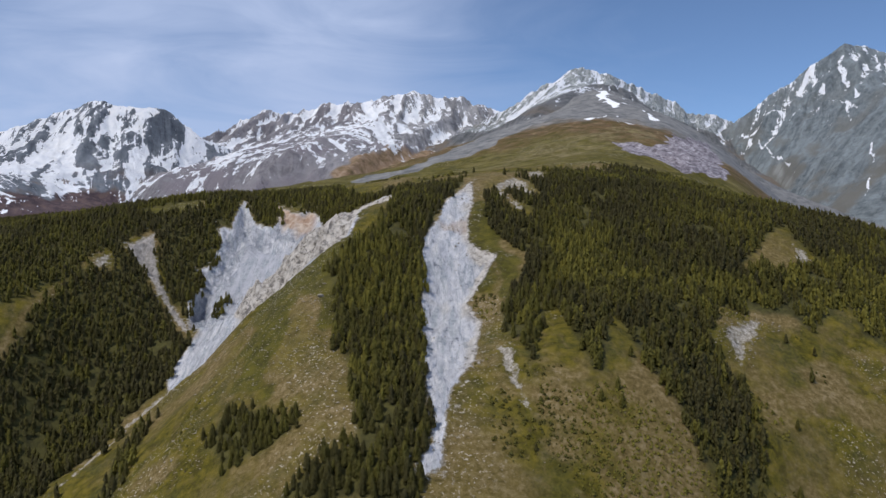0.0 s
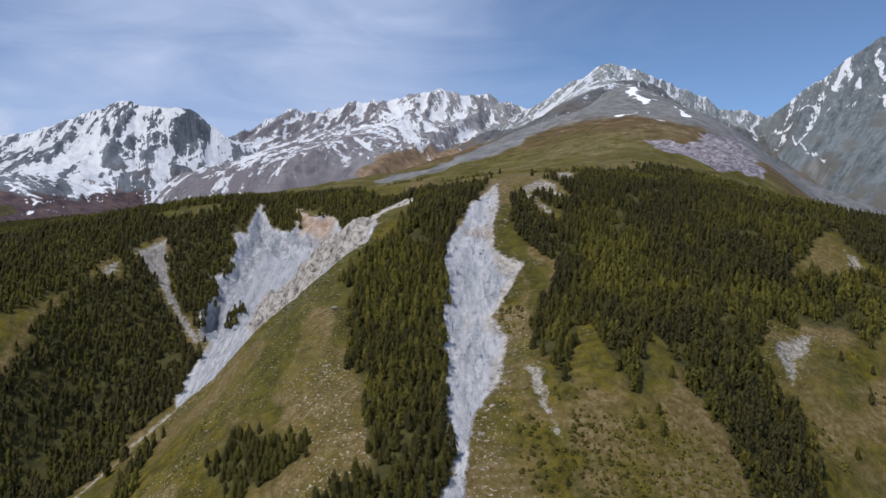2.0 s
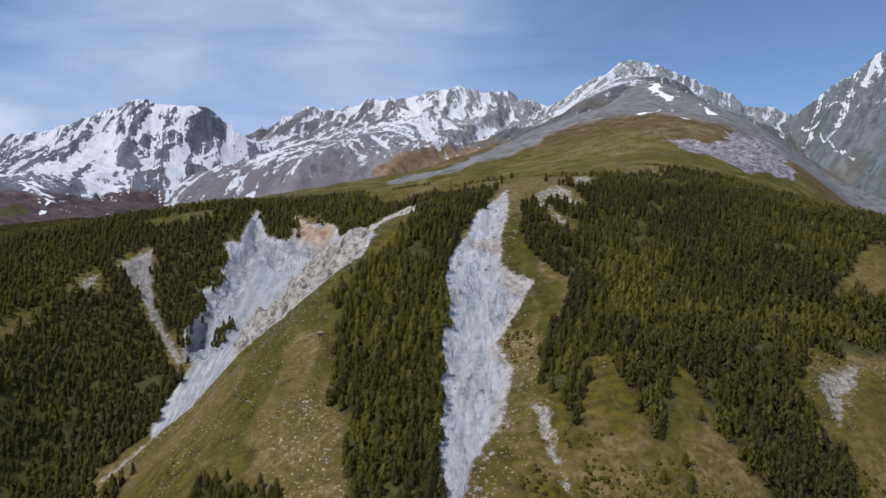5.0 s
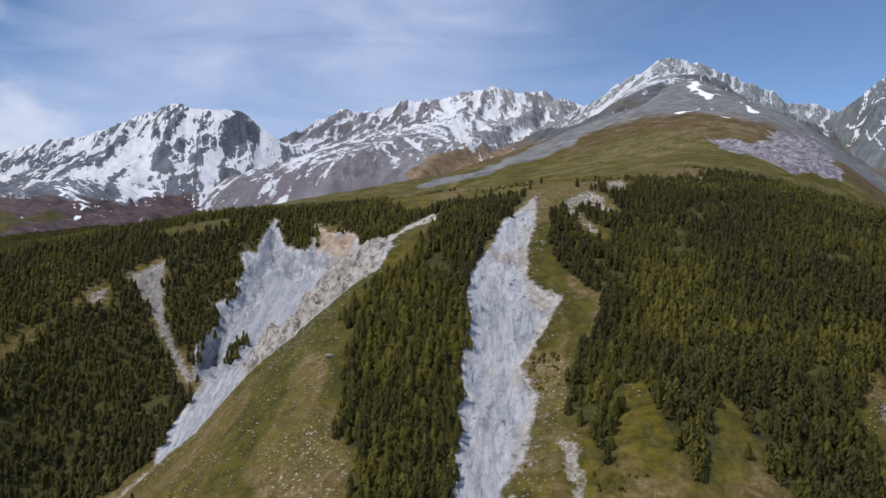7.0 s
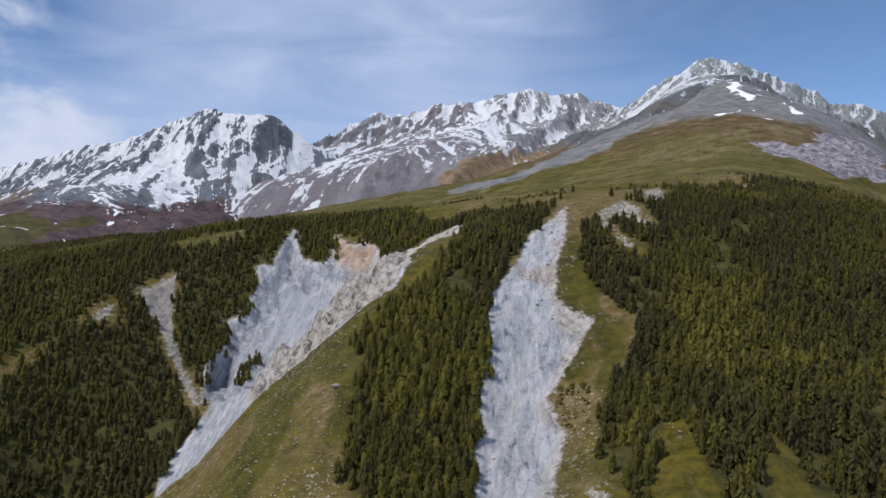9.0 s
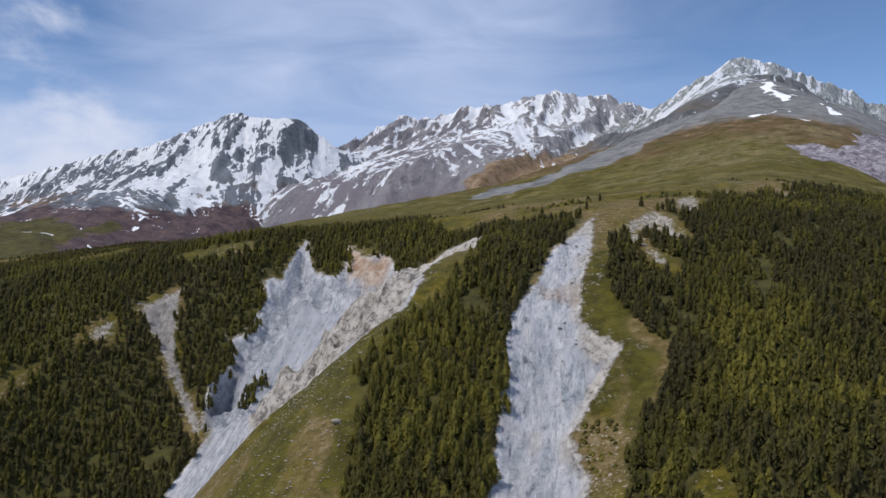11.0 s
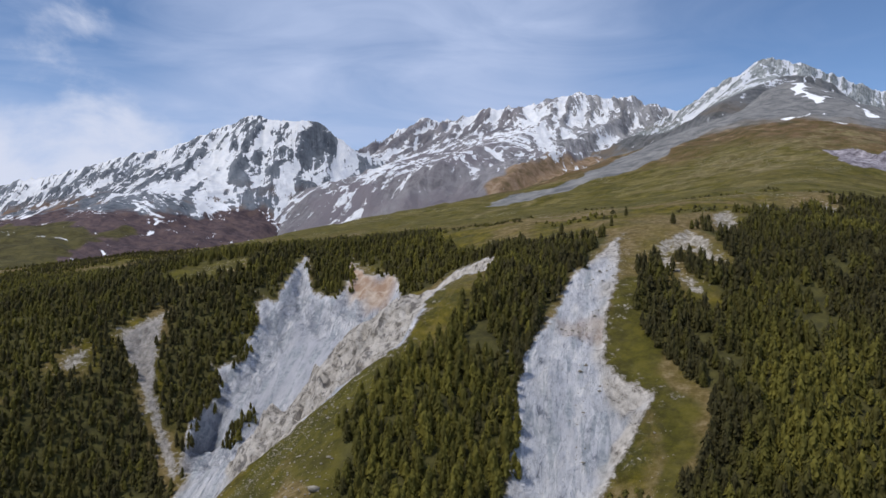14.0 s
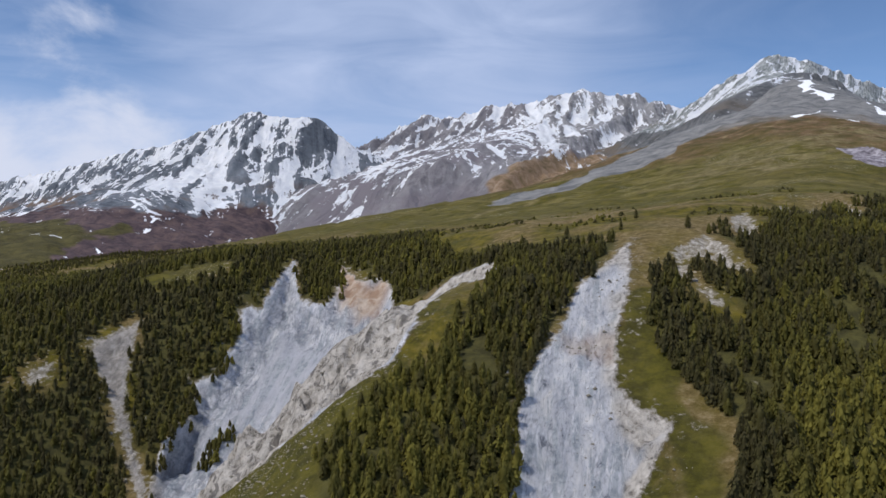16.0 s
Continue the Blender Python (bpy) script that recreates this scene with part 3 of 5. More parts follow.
    pale = mix(m, sums(m, "MULTIPLY", tone, 0.28), pale, ramp(m, noise_node(m, 4, 9, 0.4, 0.74), [(0.38, (0.16, 0.175, 0.21)), (0.62, (0.42, 0.43, 0.47))]))
    crack = sums(m, "ABSOLUTE", sums(m, "SUBTRACT", noise_node(m, 4.0, 6, 0.5, 0.6, (1.5, 0.35, 0.7)), 0.5), 0.0)
    pale = mix(m, sums(m, "MULTIPLY", step(m, crack, 0.016, 0.0), 0.5), pale, (0.13, 0.14, 0.16))
    pale = mix(m, sums(m, "MULTIPLY", attribute(m, "fan"), 0.8), pale, ramp(m, noise_node(m, 9, 8, 0.4, 0.6, (1.4, 0.4, 0.8)), [(0.38, (0.38, 0.395, 0.45)), (0.62, (0.53, 0.54, 0.59))]))
    # dark blue bands of the bowl wall, shade of its cracks painted in
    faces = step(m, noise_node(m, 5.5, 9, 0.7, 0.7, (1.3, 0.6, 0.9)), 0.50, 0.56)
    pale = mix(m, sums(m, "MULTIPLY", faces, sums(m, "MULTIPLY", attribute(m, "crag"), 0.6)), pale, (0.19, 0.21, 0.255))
    runs = noise_node(m, 10, 8, 0.7, 0.68, (3.2, 0.32, 0.5))
    pale = mix(m, sums(m, "MULTIPLY", step(m, runs, 0.50, 0.58), 0.75), pale, ramp(m, fine, [(0.40, (0.24, 0.275, 0.315)), (0.60, (0.46, 0.495, 0.53))]))
    pale = mix(m, sums(m, "MULTIPLY", attribute(m, "right_edge"), 0.85), pale, tan)
    pale = mix(m, step(m, attribute(m, "tan"), 0.3, 0.8), pale, tan)
    # pits of the crag face: dark rock and overhang shadow, both as colour
    painted_pits = step(m, noise_node(m, 4.2, 6, 0.5, 0.62, (1.1, 0.8, 0.7)), 0.545, 0.60)
    pale = mix(m, sums(m, "MULTIPLY", painted_pits, sums(m, "MULTIPLY", attribute(m, "painted_pits"), 0.75)), pale, (0.135, 0.125, 0.118))
    # the cleft: bluish slate, with its shadow put into the colour
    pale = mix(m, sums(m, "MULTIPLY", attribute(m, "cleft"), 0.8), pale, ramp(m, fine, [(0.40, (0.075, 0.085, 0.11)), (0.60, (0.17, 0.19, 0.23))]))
    pale = mix(m, sums(m, "MULTIPLY", attribute(m, "gully"), 0.85), pale, ramp(m, noise_node(m, 3.5, 9, 0.3, 0.72, (1.3, 0.5, 0.9)), [(0.38, (0.16, 0.145, 0.13)), (0.62, (0.42, 0.39, 0.36))]))
    pale = mix(m, attribute(m, "orange"), pale, ramp(m, noise_node(m, 8, 6), [(0.40, (0.40, 0.27, 0.19)), (0.6, (0.62, 0.52, 0.43))]))
    edge = sums(m, "ADD", attribute(m, "slide"), sums(m, "MULTIPLY", sums(m, "SUBTRACT", noise_node(m, 5, 8, 0.3, 0.7), 0.5), 1.5))
    col = mix(m, step(m, edge, 0.25, 0.42), col, soil)
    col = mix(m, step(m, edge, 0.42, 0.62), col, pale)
    # purple-grey rock cut, and old snow
    col = mix(m, step(m, attribute(m, "purple"), 0.4, 0.6), col, ramp(m, noise_node(m, 9, 10, 0.3, 0.76), [(0.40, (0.09, 0.078, 0.092)), (0.5, (0.20, 0.182, 0.206)), (0.6, (0.37, 0.35, 0.38))]))
    cold = sums(m, "ADD", attribute(m, "snow"), sums(m, "MULTIPLY", sums(m, "SUBTRACT", noise_node(m, 60, 6, 0, 0.6, (0.5, 1.2, 1)), 0.5), 1.3))
    col = mix(m, step(m, cold, 0.60, 0.66), col, (0.80, 0.82, 0.86))
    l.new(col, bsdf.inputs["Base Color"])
    crumble = sums(m, "MULTIPLY", noise_node(m, 2.4, 9, 0.4, 0.75, (1.3, 0.6, 1.0)), sums(m, "MULTIPLY", attribute(m, "slide"), 4.5))
    relief = sums(m, "ADD", sums(m, "ADD", sums(m, "MULTIPLY", fine, 0.5), mid), crumble)
    bump(m, bsdf, relief, 0.8, 1.0)
    return m


def fall_noise(m, across, down, detail, warp, roughness):
    """Noise drawn out along the line of fall of a mountain side."""
    n, l = m.node_tree.nodes, m.node_tree.links
    place = n.new("ShaderNodeCombineXYZ")
    l.new(sums(m, "MULTIPLY", attribute(m, "across"), 1 / across), place.inputs[0])
    l.new(sums(m, "MULTIPLY", attribute(m, "down"), 1 / down), place.inputs[1])
    tex = n.new("ShaderNodeTexNoise")
    tex.inputs["Scale"].default_value = 1.0
    tex.inputs["Detail"].default_value, tex.inputs["Roughness"].default_value, tex.inputs["Distortion"].default_value = detail, roughness, warp
    l.new(place.outputs[0], tex.inputs["Vector"])
    return tex.outputs["Fac"]


def mountain_material(name, rock, dark, warm):
    m, n, l, bsdf = material(name, 0.9)
    band = sums(m, "ADD", sums(m, "MULTIPLY", fall_noise(m, 20, 120, 9, 0.5, 0.7), 0.5), sums(m, "MULTIPLY", noise_node(m, 30, 11, 0.6, 0.74), 0.5))
    col = ramp(m, band, [(0.42, dark), (0.50, rock), (0.59, tuple(min(1, c * 1.45) for c in rock))])
    col = mix(m, sums(m, "MULTIPLY", step(m, noise_node(m, 300, 7, 0.8, 0.62), 0.50, 0.62), 0.45), col, tuple(min(1, c * 1.6) for c in rock))
    col = mix(m, sums(m, "MULTIPLY", attribute(m, "crag"), 0.5), col, dark)
    col = mix(m, sums(m, "MULTIPLY", attribute(m, "tint"), 0.45), col, (0.208, 0.184, 0.204))
    pale = ramp(m, sums(m, "ADD", sums(m, "MULTIPLY", fall_noise(m, 9, 60, 8, 0.4, 0.7), 0.6), sums(m, "MULTIPLY", noise_node(m, 14, 8, 0.3, 0.7), 0.4)), [(0.42, (0.15, 0.165, 0.170)), (0.50, (0.31, 0.335, 0.335)), (0.58, (0.52, 0.545, 0.55))])
    col = mix(m, attribute(m, "cap"), col, pale)
    col = mix(m, sums(m, "MULTIPLY", step(m, noise_node(m, 200, 6), 0.47, 0.60), attribute(m, "low")), col, warm)
    scree = sums(m, "MULTIPLY", attribute(m, "scree"), step(m, fall_noise(m, 22, 200, 7, 0.5, 0.6), 0.40, 0.58))
    col = mix(m, sums(m, "MULTIPLY", scree, 0.7), col, (0.30, 0.315, 0.31))
    turf = sums(m, "ADD", attribute(m, "turf"), sums(m, "MULTIPLY", sums(m, "SUBTRACT", noise_node(m, 90, 8, 0.4, 0.66), 0.5), 0.9))
    heath = ramp(m, noise_node(m, 26, 9, 0.3, 0.72), [(0.40, (0.052, 0.038, 0.044)), (0.50, (0.082, 0.057, 0.062)), (0.60, (0.118, 0.082, 0.074))])
    grassy = ramp(m, noise_node(m, 30, 9, 0.3, 0.72), [(0.40, (0.042, 0.037, 0.013)), (0.60, (0.088, 0.078, 0.026))])
    slope = sums(m, "ADD", attribute(m, "green"), sums(m, "MULTIPLY", sums(m, "SUBTRACT", noise_node(m, 150, 7, 0.4, 0.62), 0.5), 1.6))
    col = mix(m, step(m, turf, 0.50, 0.70), col, mix(m, step(m, slope, 0.55, 0.75), heath, grassy))
    rusty = ramp(m, noise_node(m, 40, 9, 0.4, 0.72), [(0.38, (0.170, 0.125, 0.066)), (0.50, (0.290, 0.198, 0.124)), (0.62, (0.380, 0.285, 0.205))])
    col = mix(m, step(m, attribute(m, "rust"), 0.2, 0.8), col, rusty)
    cold = sums(m, "ADD", attribute(m, "snow"), sums(m, "MULTIPLY", sums(m, "SUBTRACT", fall_noise(m, 11, 62, 6, 0.6, 0.62), 0.5), 1.9))
    cold = sums(m, "ADD", cold, sums(m, "MULTIPLY", sums(m, "SUBTRACT", noise_node(m, 17, 7, 0.6, 0.66, (1.0, 0.6, 0.9)), 0.5), 1.6))
    cover = step(m, cold, 0.49, 0.53)
    col = mix(m, cover, col, ramp(m, noise_node(m, 30, 6), [(0.4, (0.76, 0.79, 0.85)), (0.6, (0.86, 0.88, 0.92))]))
    l.new(col, bsdf.inputs["Base Color"])
    relief = sums(m, "ADD", fall_noise(m, 12, 70, 9, 0.5, 0.74), sums(m, "MULTIPLY", noise_node(m, 14, 10, 0.4, 0.77), 0.8))
    bump(m, bsdf, sums(m, "MULTIPLY", relief, sums(m, "SUBTRACT", 1.0, sums(m, "MULTIPLY", attribute(m, "turf"), 0.8))), 1.0, 11.0)
    return m


GROUND = ground_material()

# ---- ground and mountains ----
def inside(x, y, outline):
    """How far each place lies inside an outline, in metres (minus: outside)."""
    x, y = np.asarray(x, float), np.asarray(y, float)
    far, odd = np.full(x.shape, 1e9), np.zeros(x.shape, bool)
    for (ax, ay), (bx, by) in zip(outline, outline[1:] + outline[:1]):
        dx, dy = bx - ax, by - ay
        k = np.clip(((x - ax) * dx + (y - ay) * dy) / (dx * dx + dy * dy + 1e-9), 0, 1)
        np.minimum(far, np.hypot(x - ax - k * dx, y - ay - k * dy), out=far)
        if ay != by:
            odd ^= ((ay > y) != (by > y)) & (x < ax + (y - ay) * dx / dy)
    return np.where(odd, far, -far)


SLIDES = ("central_slide", "bowl", "west_slide", "upper_strip", "spur_face", "narrow_gully", "east_scar_low", "east_scar", "top_scar", "west_patch",
          "top_rocks", "top_rocks_b", "top_rocks_c", "east_rubble", "clearing_stones", "brow_rocks", "gully_rim", "spur_edge")
WOODS = ("mid_wood", "clump", "low_strip", "east_wood", "west_wood", "bowl_wood", "far_wood", "rim_trees", "row_trees")


MINOR = SLIDES[6:]


def slide_depth(x, y, names=SLIDES):
    best = np.full(np.shape(x), -1e9)
    for name in names:
        np.maximum(best, inside(x, y, ZONES[name]) - (1.0 + 1.0 * smooth(612, 588, y) if name == "narrow_gully" else 1.1 if name == "spur_edge" else 0), out=best)
    return best


def wood_depth(x, y):
    best = np.full(np.shape(x), -1e9)
    for name in WOODS:
        np.maximum(best, inside(x, y, ZONES[name]), out=best)
    for name in ("clearing", "meadow_strip", "west_meadow"):
        best = np.minimum(best, -inside(x, y, ZONES[name]))
    best = np.minimum(best, -slide_depth(x, y, SLIDES[:5]) - 1.0)
    return np.minimum(best, -slide_depth(x, y, SLIDES[5:]) - 5.0)


def ground_height(x, y):
    z = base_height(x, y)
    z = z + 1.6 * rough(x, y, 38, 3, 5) * smooth(250, 420, y)
    near = (x > -330) & (x < 330) & (y > 300) & (y < 860)
    bare = np.zeros(np.shape(x))
    bare[near] = smooth(-1, 7, slide_depth(x[near], y[near]))
    fan = smooth(-8, 8, inside(x, y, ZONES["fan"]))
    furrow = creased(x + 5 * rough(x, y, 30, 2, 3), y * 0.22, 11, 3, 71) - 0.55
    z = z + bare * (1 - 0.8 * fan) * (4.0 * furrow + 1.1 * rough(x, y, 5.0, 2, 9, 0.6) - 2.2)
    bowl = smooth(-4, 14, inside(x, y, ZONES["bowl"]))
    z = z + bowl * (1 - 0.9 * fan) * 14.0 * (creased(x + 0.35 * y + 4 * rough(x, y, 24, 2, 13), 0.22 * y, 21, 3, 73) - 0.55)
    z = z - 3.5 * smooth(0, 8, inside(x, y, ZONES["bowl"])) * smooth(-128, -150, x)
    z = z - 10 * smooth(-3, 7, inside(x, y, ZONES["dark_cleft"]))
    z = z + bowl * (1 - fan) * 3.4 * (creased(x + 0.55 * y + 3 * rough(x, y, 14, 2, 16), 0.45 * y, 9.5, 3, 78) - 0.55)
    crags = smooth(-2, 5, inside(x, y, ZONES["crag_face"]))
    z = z + crags * (1.4 - 4.6 * smooth(0.52, 0.80, creased(0.45 * x + 0.9 * y + 2.5 * rough(x, y, 9, 2, 15), 0.6 * (0.9 * x - 0.45 * y), 7.0, 2, 79)))
    cut = smooth(-15, 15, inside(x, y, ZONES["purple_cut"]))
    z = z + cut * 14 * (creased(x + 0.5 * y, 0.3 * y, 34, 3, 75) - 0.6)
    high = smooth(1400, 2300, y)
    z = z + high * 24 * (creased(x, y * 0.6, 170, 5, 33) - 0.5) + 2.5 * smooth(800, 1300, y) * rough(x, y, 60, 4, 35, 0.6)
    return z - smooth(2750, 3000, y) * 700


def sheet(name, xs, ys, z, values, mat):
    """A grid of ground with named values at its corners."""
    nx, ny = len(xs), len(ys)
    x, y = np.meshgrid(xs, ys)
    me = bpy.data.meshes.new(name)
    me.vertices.add(nx * ny)
    me.vertices.foreach_set("co", np.column_stack([x.ravel(), y.ravel(), z.ravel()]).astype(np.float32).ravel())
    k = (np.arange(ny - 1)[:, None] * nx + np.arange(nx - 1)[None]).ravel()
    quads = np.column_stack([k, k + 1, k + nx + 1, k + nx]).astype(np.int32)
    me.loops.add(quads.size)
    me.loops.foreach_set("vertex_index", quads.ravel())
    me.polygons.add(len(quads))
    me.polygons.foreach_set("loop_start", np.arange(0, quads.size, 4, dtype=np.int32))
    me.update(calc_edges=True)
    me.shade_smooth()
    for key, value in values.items():
        me.attributes.new(key, "FLOAT", "POINT").data.foreach_set("value", np.ascontiguousarray(value, np.float32).ravel())
    me.materials.append(mat)
    return new(name, me)


def spread(marks):
    """Grid lines: marks are (from, to, step at from, step at to)."""
    out = []
    for a, b, s, e in marks:
        at = a
        while at < b:
            out.append(at)
            at += s + (e - s) * (at - a) / (b - a)
    return np.array(out + [marks[-1][1]], float)


def hollows(z, reach):
    """How much lower each place lies than the mean round it."""
    wide = z.copy()
    for _ in range(2):
        for axis in (0, 1):
            total = sum(np.roll(wide, k, axis) for k in range(-reach, reach + 1))
            wide = total / (2 * reach + 1)
    return wide - z


def edge_band(depth):
    """1 well inside a slide, thinning to scattered rubble outside."""
    return np.maximum(smooth(-3.5, 3.5, depth), 0.19 * smooth(-16, -2, depth))


# tongues of old snow lying in gullies: half their width, and a line over the ground
SNOWFIELDS = {
    "west": [(15.2, [(-1245, 2836), (-1309, 2791), (-1349, 2783), (-1357, 2662)]),
             (13.3, [(-1193, 2800), (-1204, 2718), (-1190, 2629), (-1084, 2396)]),
             (11.4, [(-995, 2798), (-943, 2778), (-971, 2738), (-993, 2707)]),
             (9.5, [(-1318, 2485), (-1172, 2338), (-1113, 2354), (-1051, 2398), (-990, 2449), (-943, 2497), (-921, 2569)]),
             (15.2, [(-1188, 2633), (-1063, 2400)]),
             (7.6, [(-1084, 2768), (-1082, 2670), (-1098, 2613)]),
             (7.6, [(-830, 2764), (-864, 2654), (-893, 2544), (-922, 2448), (-952, 2402)]),
             (5.7, [(-806, 2487), (-885, 2440)]),
             (3.8, [(-919, 2442), (-895, 2364)]),
             (3.8, [(-970, 2405), (-909, 2372), (-868, 2339)]),
             (7.6, [(-1083, 2339), (-996, 2381)]),
             (9.5, [(-2325, 3084), (-2206, 3124), (-1878, 2908)]),
             (11.4, [(-2055, 3106), (-1876, 2891), (-1603, 2606)]),
             (4.8, [(-1987, 2784), (-1595, 2485), (-1364, 2363), (-1351, 2456)]),
             (3.8, [(-1189, 1787), (-1218, 1854)]),
             (6.46, [(-1270, 2079), (-1341, 2228)]),
             (5.7, [(-769, 2796), (-803, 2731), (-795, 2502)]),
             (5.7, [(-801, 2780), (-830, 2699)]),
             (7.6, [(-811, 3289), (-766, 2849), (-792, 2780)]),
             (8.16, [(-1033, 1962), (-1046, 2019)]),
             (8.16, [(-1060, 2221), (-1049, 2125)]),
             (8.16, [(-1048, 2288), (-1041, 2221)]),
             (6.46, [(-1030, 2048), (-1013, 2056)]),
             (6.46, [(-1164, 2131), (-1163, 2154)]),
             (6.46, [(-1058, 2070), (-1056, 2105)]),
             (6.46, [(-1079, 2185), (-1073, 2210)])],
    "middle": [(18.4, [(-320, 3714), (-264, 3470), (-206, 3143), (-152, 2781)]),
             (9.2, [(-249, 3638), (-157, 3299), (-68, 3051)]),
             (6.9, [(-126, 3617), (-60, 3474), (4, 3311), (36, 3202)]),
             (6.9, [(-129, 2826), (-32, 3092), (43, 3202)]),
             (4.6, [(-199, 2651), (-130, 2844)]),
             (13.8, [(-407, 2727), (-414, 2604)]),
             (6.9, [(-345, 3364), (-338, 2959)]),
             (5.8, [(-361, 2634), (-320, 2845)]),
             (4.6, [(-456, 2529), (-567, 2596)]),
             (6.9, [(-798, 3323), (-784, 3161)]),
             (5.8, [(-901, 3385), (-728, 2861)]),
             (5.8, [(-752, 3521), (-575, 2670)]),
             (4.6, [(-653, 2793), (-596, 2457)]),
             (5.8, [(112, 3610), (150, 3495)]),
             (9.2, [(-863, 3478), (-927, 3319), (-823, 2743), (-847, 2608)]),
             (4.6, [(-473, 2427), (-492, 2409)]),
             (4.6, [(-635, 2469), (-641, 2558)])],
    "main": [(5.8, [(418, 3214), (345, 3217), (266, 3127)]),
             (5.8, [(498, 3322), (465, 3266), (387, 3115), (308, 3187)]),
             (4.6, [(448, 3056), (513, 3219)]),
             (5.8, [(581, 3280), (489, 3038)]),
             (4.6, [(720, 3432), (688, 3368), (709, 3315), (743, 3338)]),
             (4.6, [(539, 3460), (567, 3322)]),
             (3.4, [(553, 3414), (583, 3369)]),
             (4.6, [(247, 3155), (152, 3087)]),
             (4.6, [(400, 2846), (433, 2907)])],
    "east": [(9.6, [(1758, 3598), (1727, 3575), (1714, 3470), (1696, 3360)]),
             (7.2, [(1692, 3758), (1649, 3742), (1613, 3720)]),
             (4.8, [(1639, 3483), (1664, 3371), (1664, 3280)]),
             (4.8, [(1660, 3362), (1633, 3272)]),
             (4.8, [(1533, 3692), (1433, 3727), (1370, 3779)]),
             (6, [(1597, 3046), (1527, 2901), (1474, 2831), (1445, 2813)]),
             (4.8, [(1396, 3724), (1395, 3446), (1405, 3305)]),
             (4.8, [(1573, 3583), (1528, 3593)]),
             (6, [(1929, 3642), (1818, 3415)])],
    "hump": [(8, [(530, 2708), (485, 2404), (391, 1827)]), (8, [(285, 1584), (322, 1633), (358, 1672)]), (8, [(335, 1542), (357, 1514)]), (8, [(442, 1782), (440, 1692)])],
}
# ribs and crags that the snow does not hold on
CRAGS = {
    "west": [(22.8, [(-911, 2799), (-922, 2738), (-930, 2683)]),
             (15.2, [(-870, 2792), (-891, 2724)]),
             (7.6, [(-1143, 2837), (-1156, 2755), (-1208, 2742), (-1228, 2723)]),
             (11.4, [(-1044, 2731), (-1055, 2629), (-1029, 2547)]),
             (13.3, [(-947, 2677), (-971, 2603), (-970, 2560)]),
             (13.3, [(-1082, 2607), (-1072, 2503)]),
             (9.5, [(-1016, 2754), (-1041, 2697)]),
             (11.4, [(-1346, 2776), (-1274, 2609), (-1247, 2464)]),
             (7.6, [(-1194, 2426), (-1146, 2415)]),
             (5.7, [(-1544, 2942), (-1650, 2935), (-1688, 2907), (-1888, 2985)]),
             (5.7, [(-1115, 2837), (-1102, 2790)]),
             (7.6, [(-1037, 2795), (-1026, 2723)])],
    "middle": [(20.7, [(-742, 2557), (-662, 2454)]),
             (16.1, [(-709, 3514), (-685, 3266), (-626, 2973)]),
             (16.1, [(-500, 3645), (-550, 3403)]),
             (16.1, [(-397, 3662), (-432, 3342)]),
             (11.5, [(-144, 3667), (-128, 3566)]),
             (11.5, [(58, 3705), (84, 3320)])],
}
# pale fans of fresh scree
FANS = {"east": [(15.6, [(1332, 3660), (1314, 3390), (1331, 3290)]),
             (10.4, [(1374, 3367), (1367, 3215)])]}


def line_band(lines, x, y):
    """1 along the middle of each line, thinning to 0 over its uneven width."""
    best = np.zeros(np.shape(x))
    vary = 1 + 0.7 * rough(x, y, 60, 3, 19)
    wx, wy = x + 9 * rough(x, y, 60, 3, 23), y + 9 * rough(x, y, 60, 3, 24)
    for wide, line in lines:
        for (ax, ay), (bx, by) in zip(line[:-1], line[1:]):
            dx, dy = bx - ax, by - ay
            k = np.clip(((wx - ax) * dx + (wy - ay) * dy) / (dx * dx + dy * dy), 0, 1)
            np.maximum(best, np.clip(1.5 - np.hypot(wx - ax - k * dx, wy - ay - k * dy) / np.maximum(wide * vary, 3), 0, 1), out=best)
    return best


SPUR_FIELD = [(-112, 372), (-52, 372), (-50, 500), (-70, 525), (-104, 505)]
xs = spread([(-3000, -1000, 160, 60), (-1000, -330, 40, 3), (-330, -185, 3.0, 2.4), (-185, 60, 1.4, 1.4), (60, 320, 2.6, 3.0), (320, 900, 3, 30), (900, 2600, 40, 150)])
ys = spread([(-1500, 250, 120, 8), (250, 320, 6, 2.2), (320, 480, 2.0, 2.0), (480, 740, 1.7, 1.7), (740, 1500, 2.4, 8), (1500, 3050, 8, 13)])
gx, gy = np.meshgrid(xs, ys)
gz = ground_height(gx, gy)
near = (gx > -420) & (gx < 420) & (gy > 280) & (gy < 880)
slide, wooded = np.zeros(gx.shape), np.zeros(gx.shape)
slide[near] = edge_band(slide_depth(gx[near], gy[near], SLIDES[:6]))
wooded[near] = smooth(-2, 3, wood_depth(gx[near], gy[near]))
minor = np.full(gx.shape, -1e9)
minor[near] = slide_depth(gx[near], gy[near], MINOR)
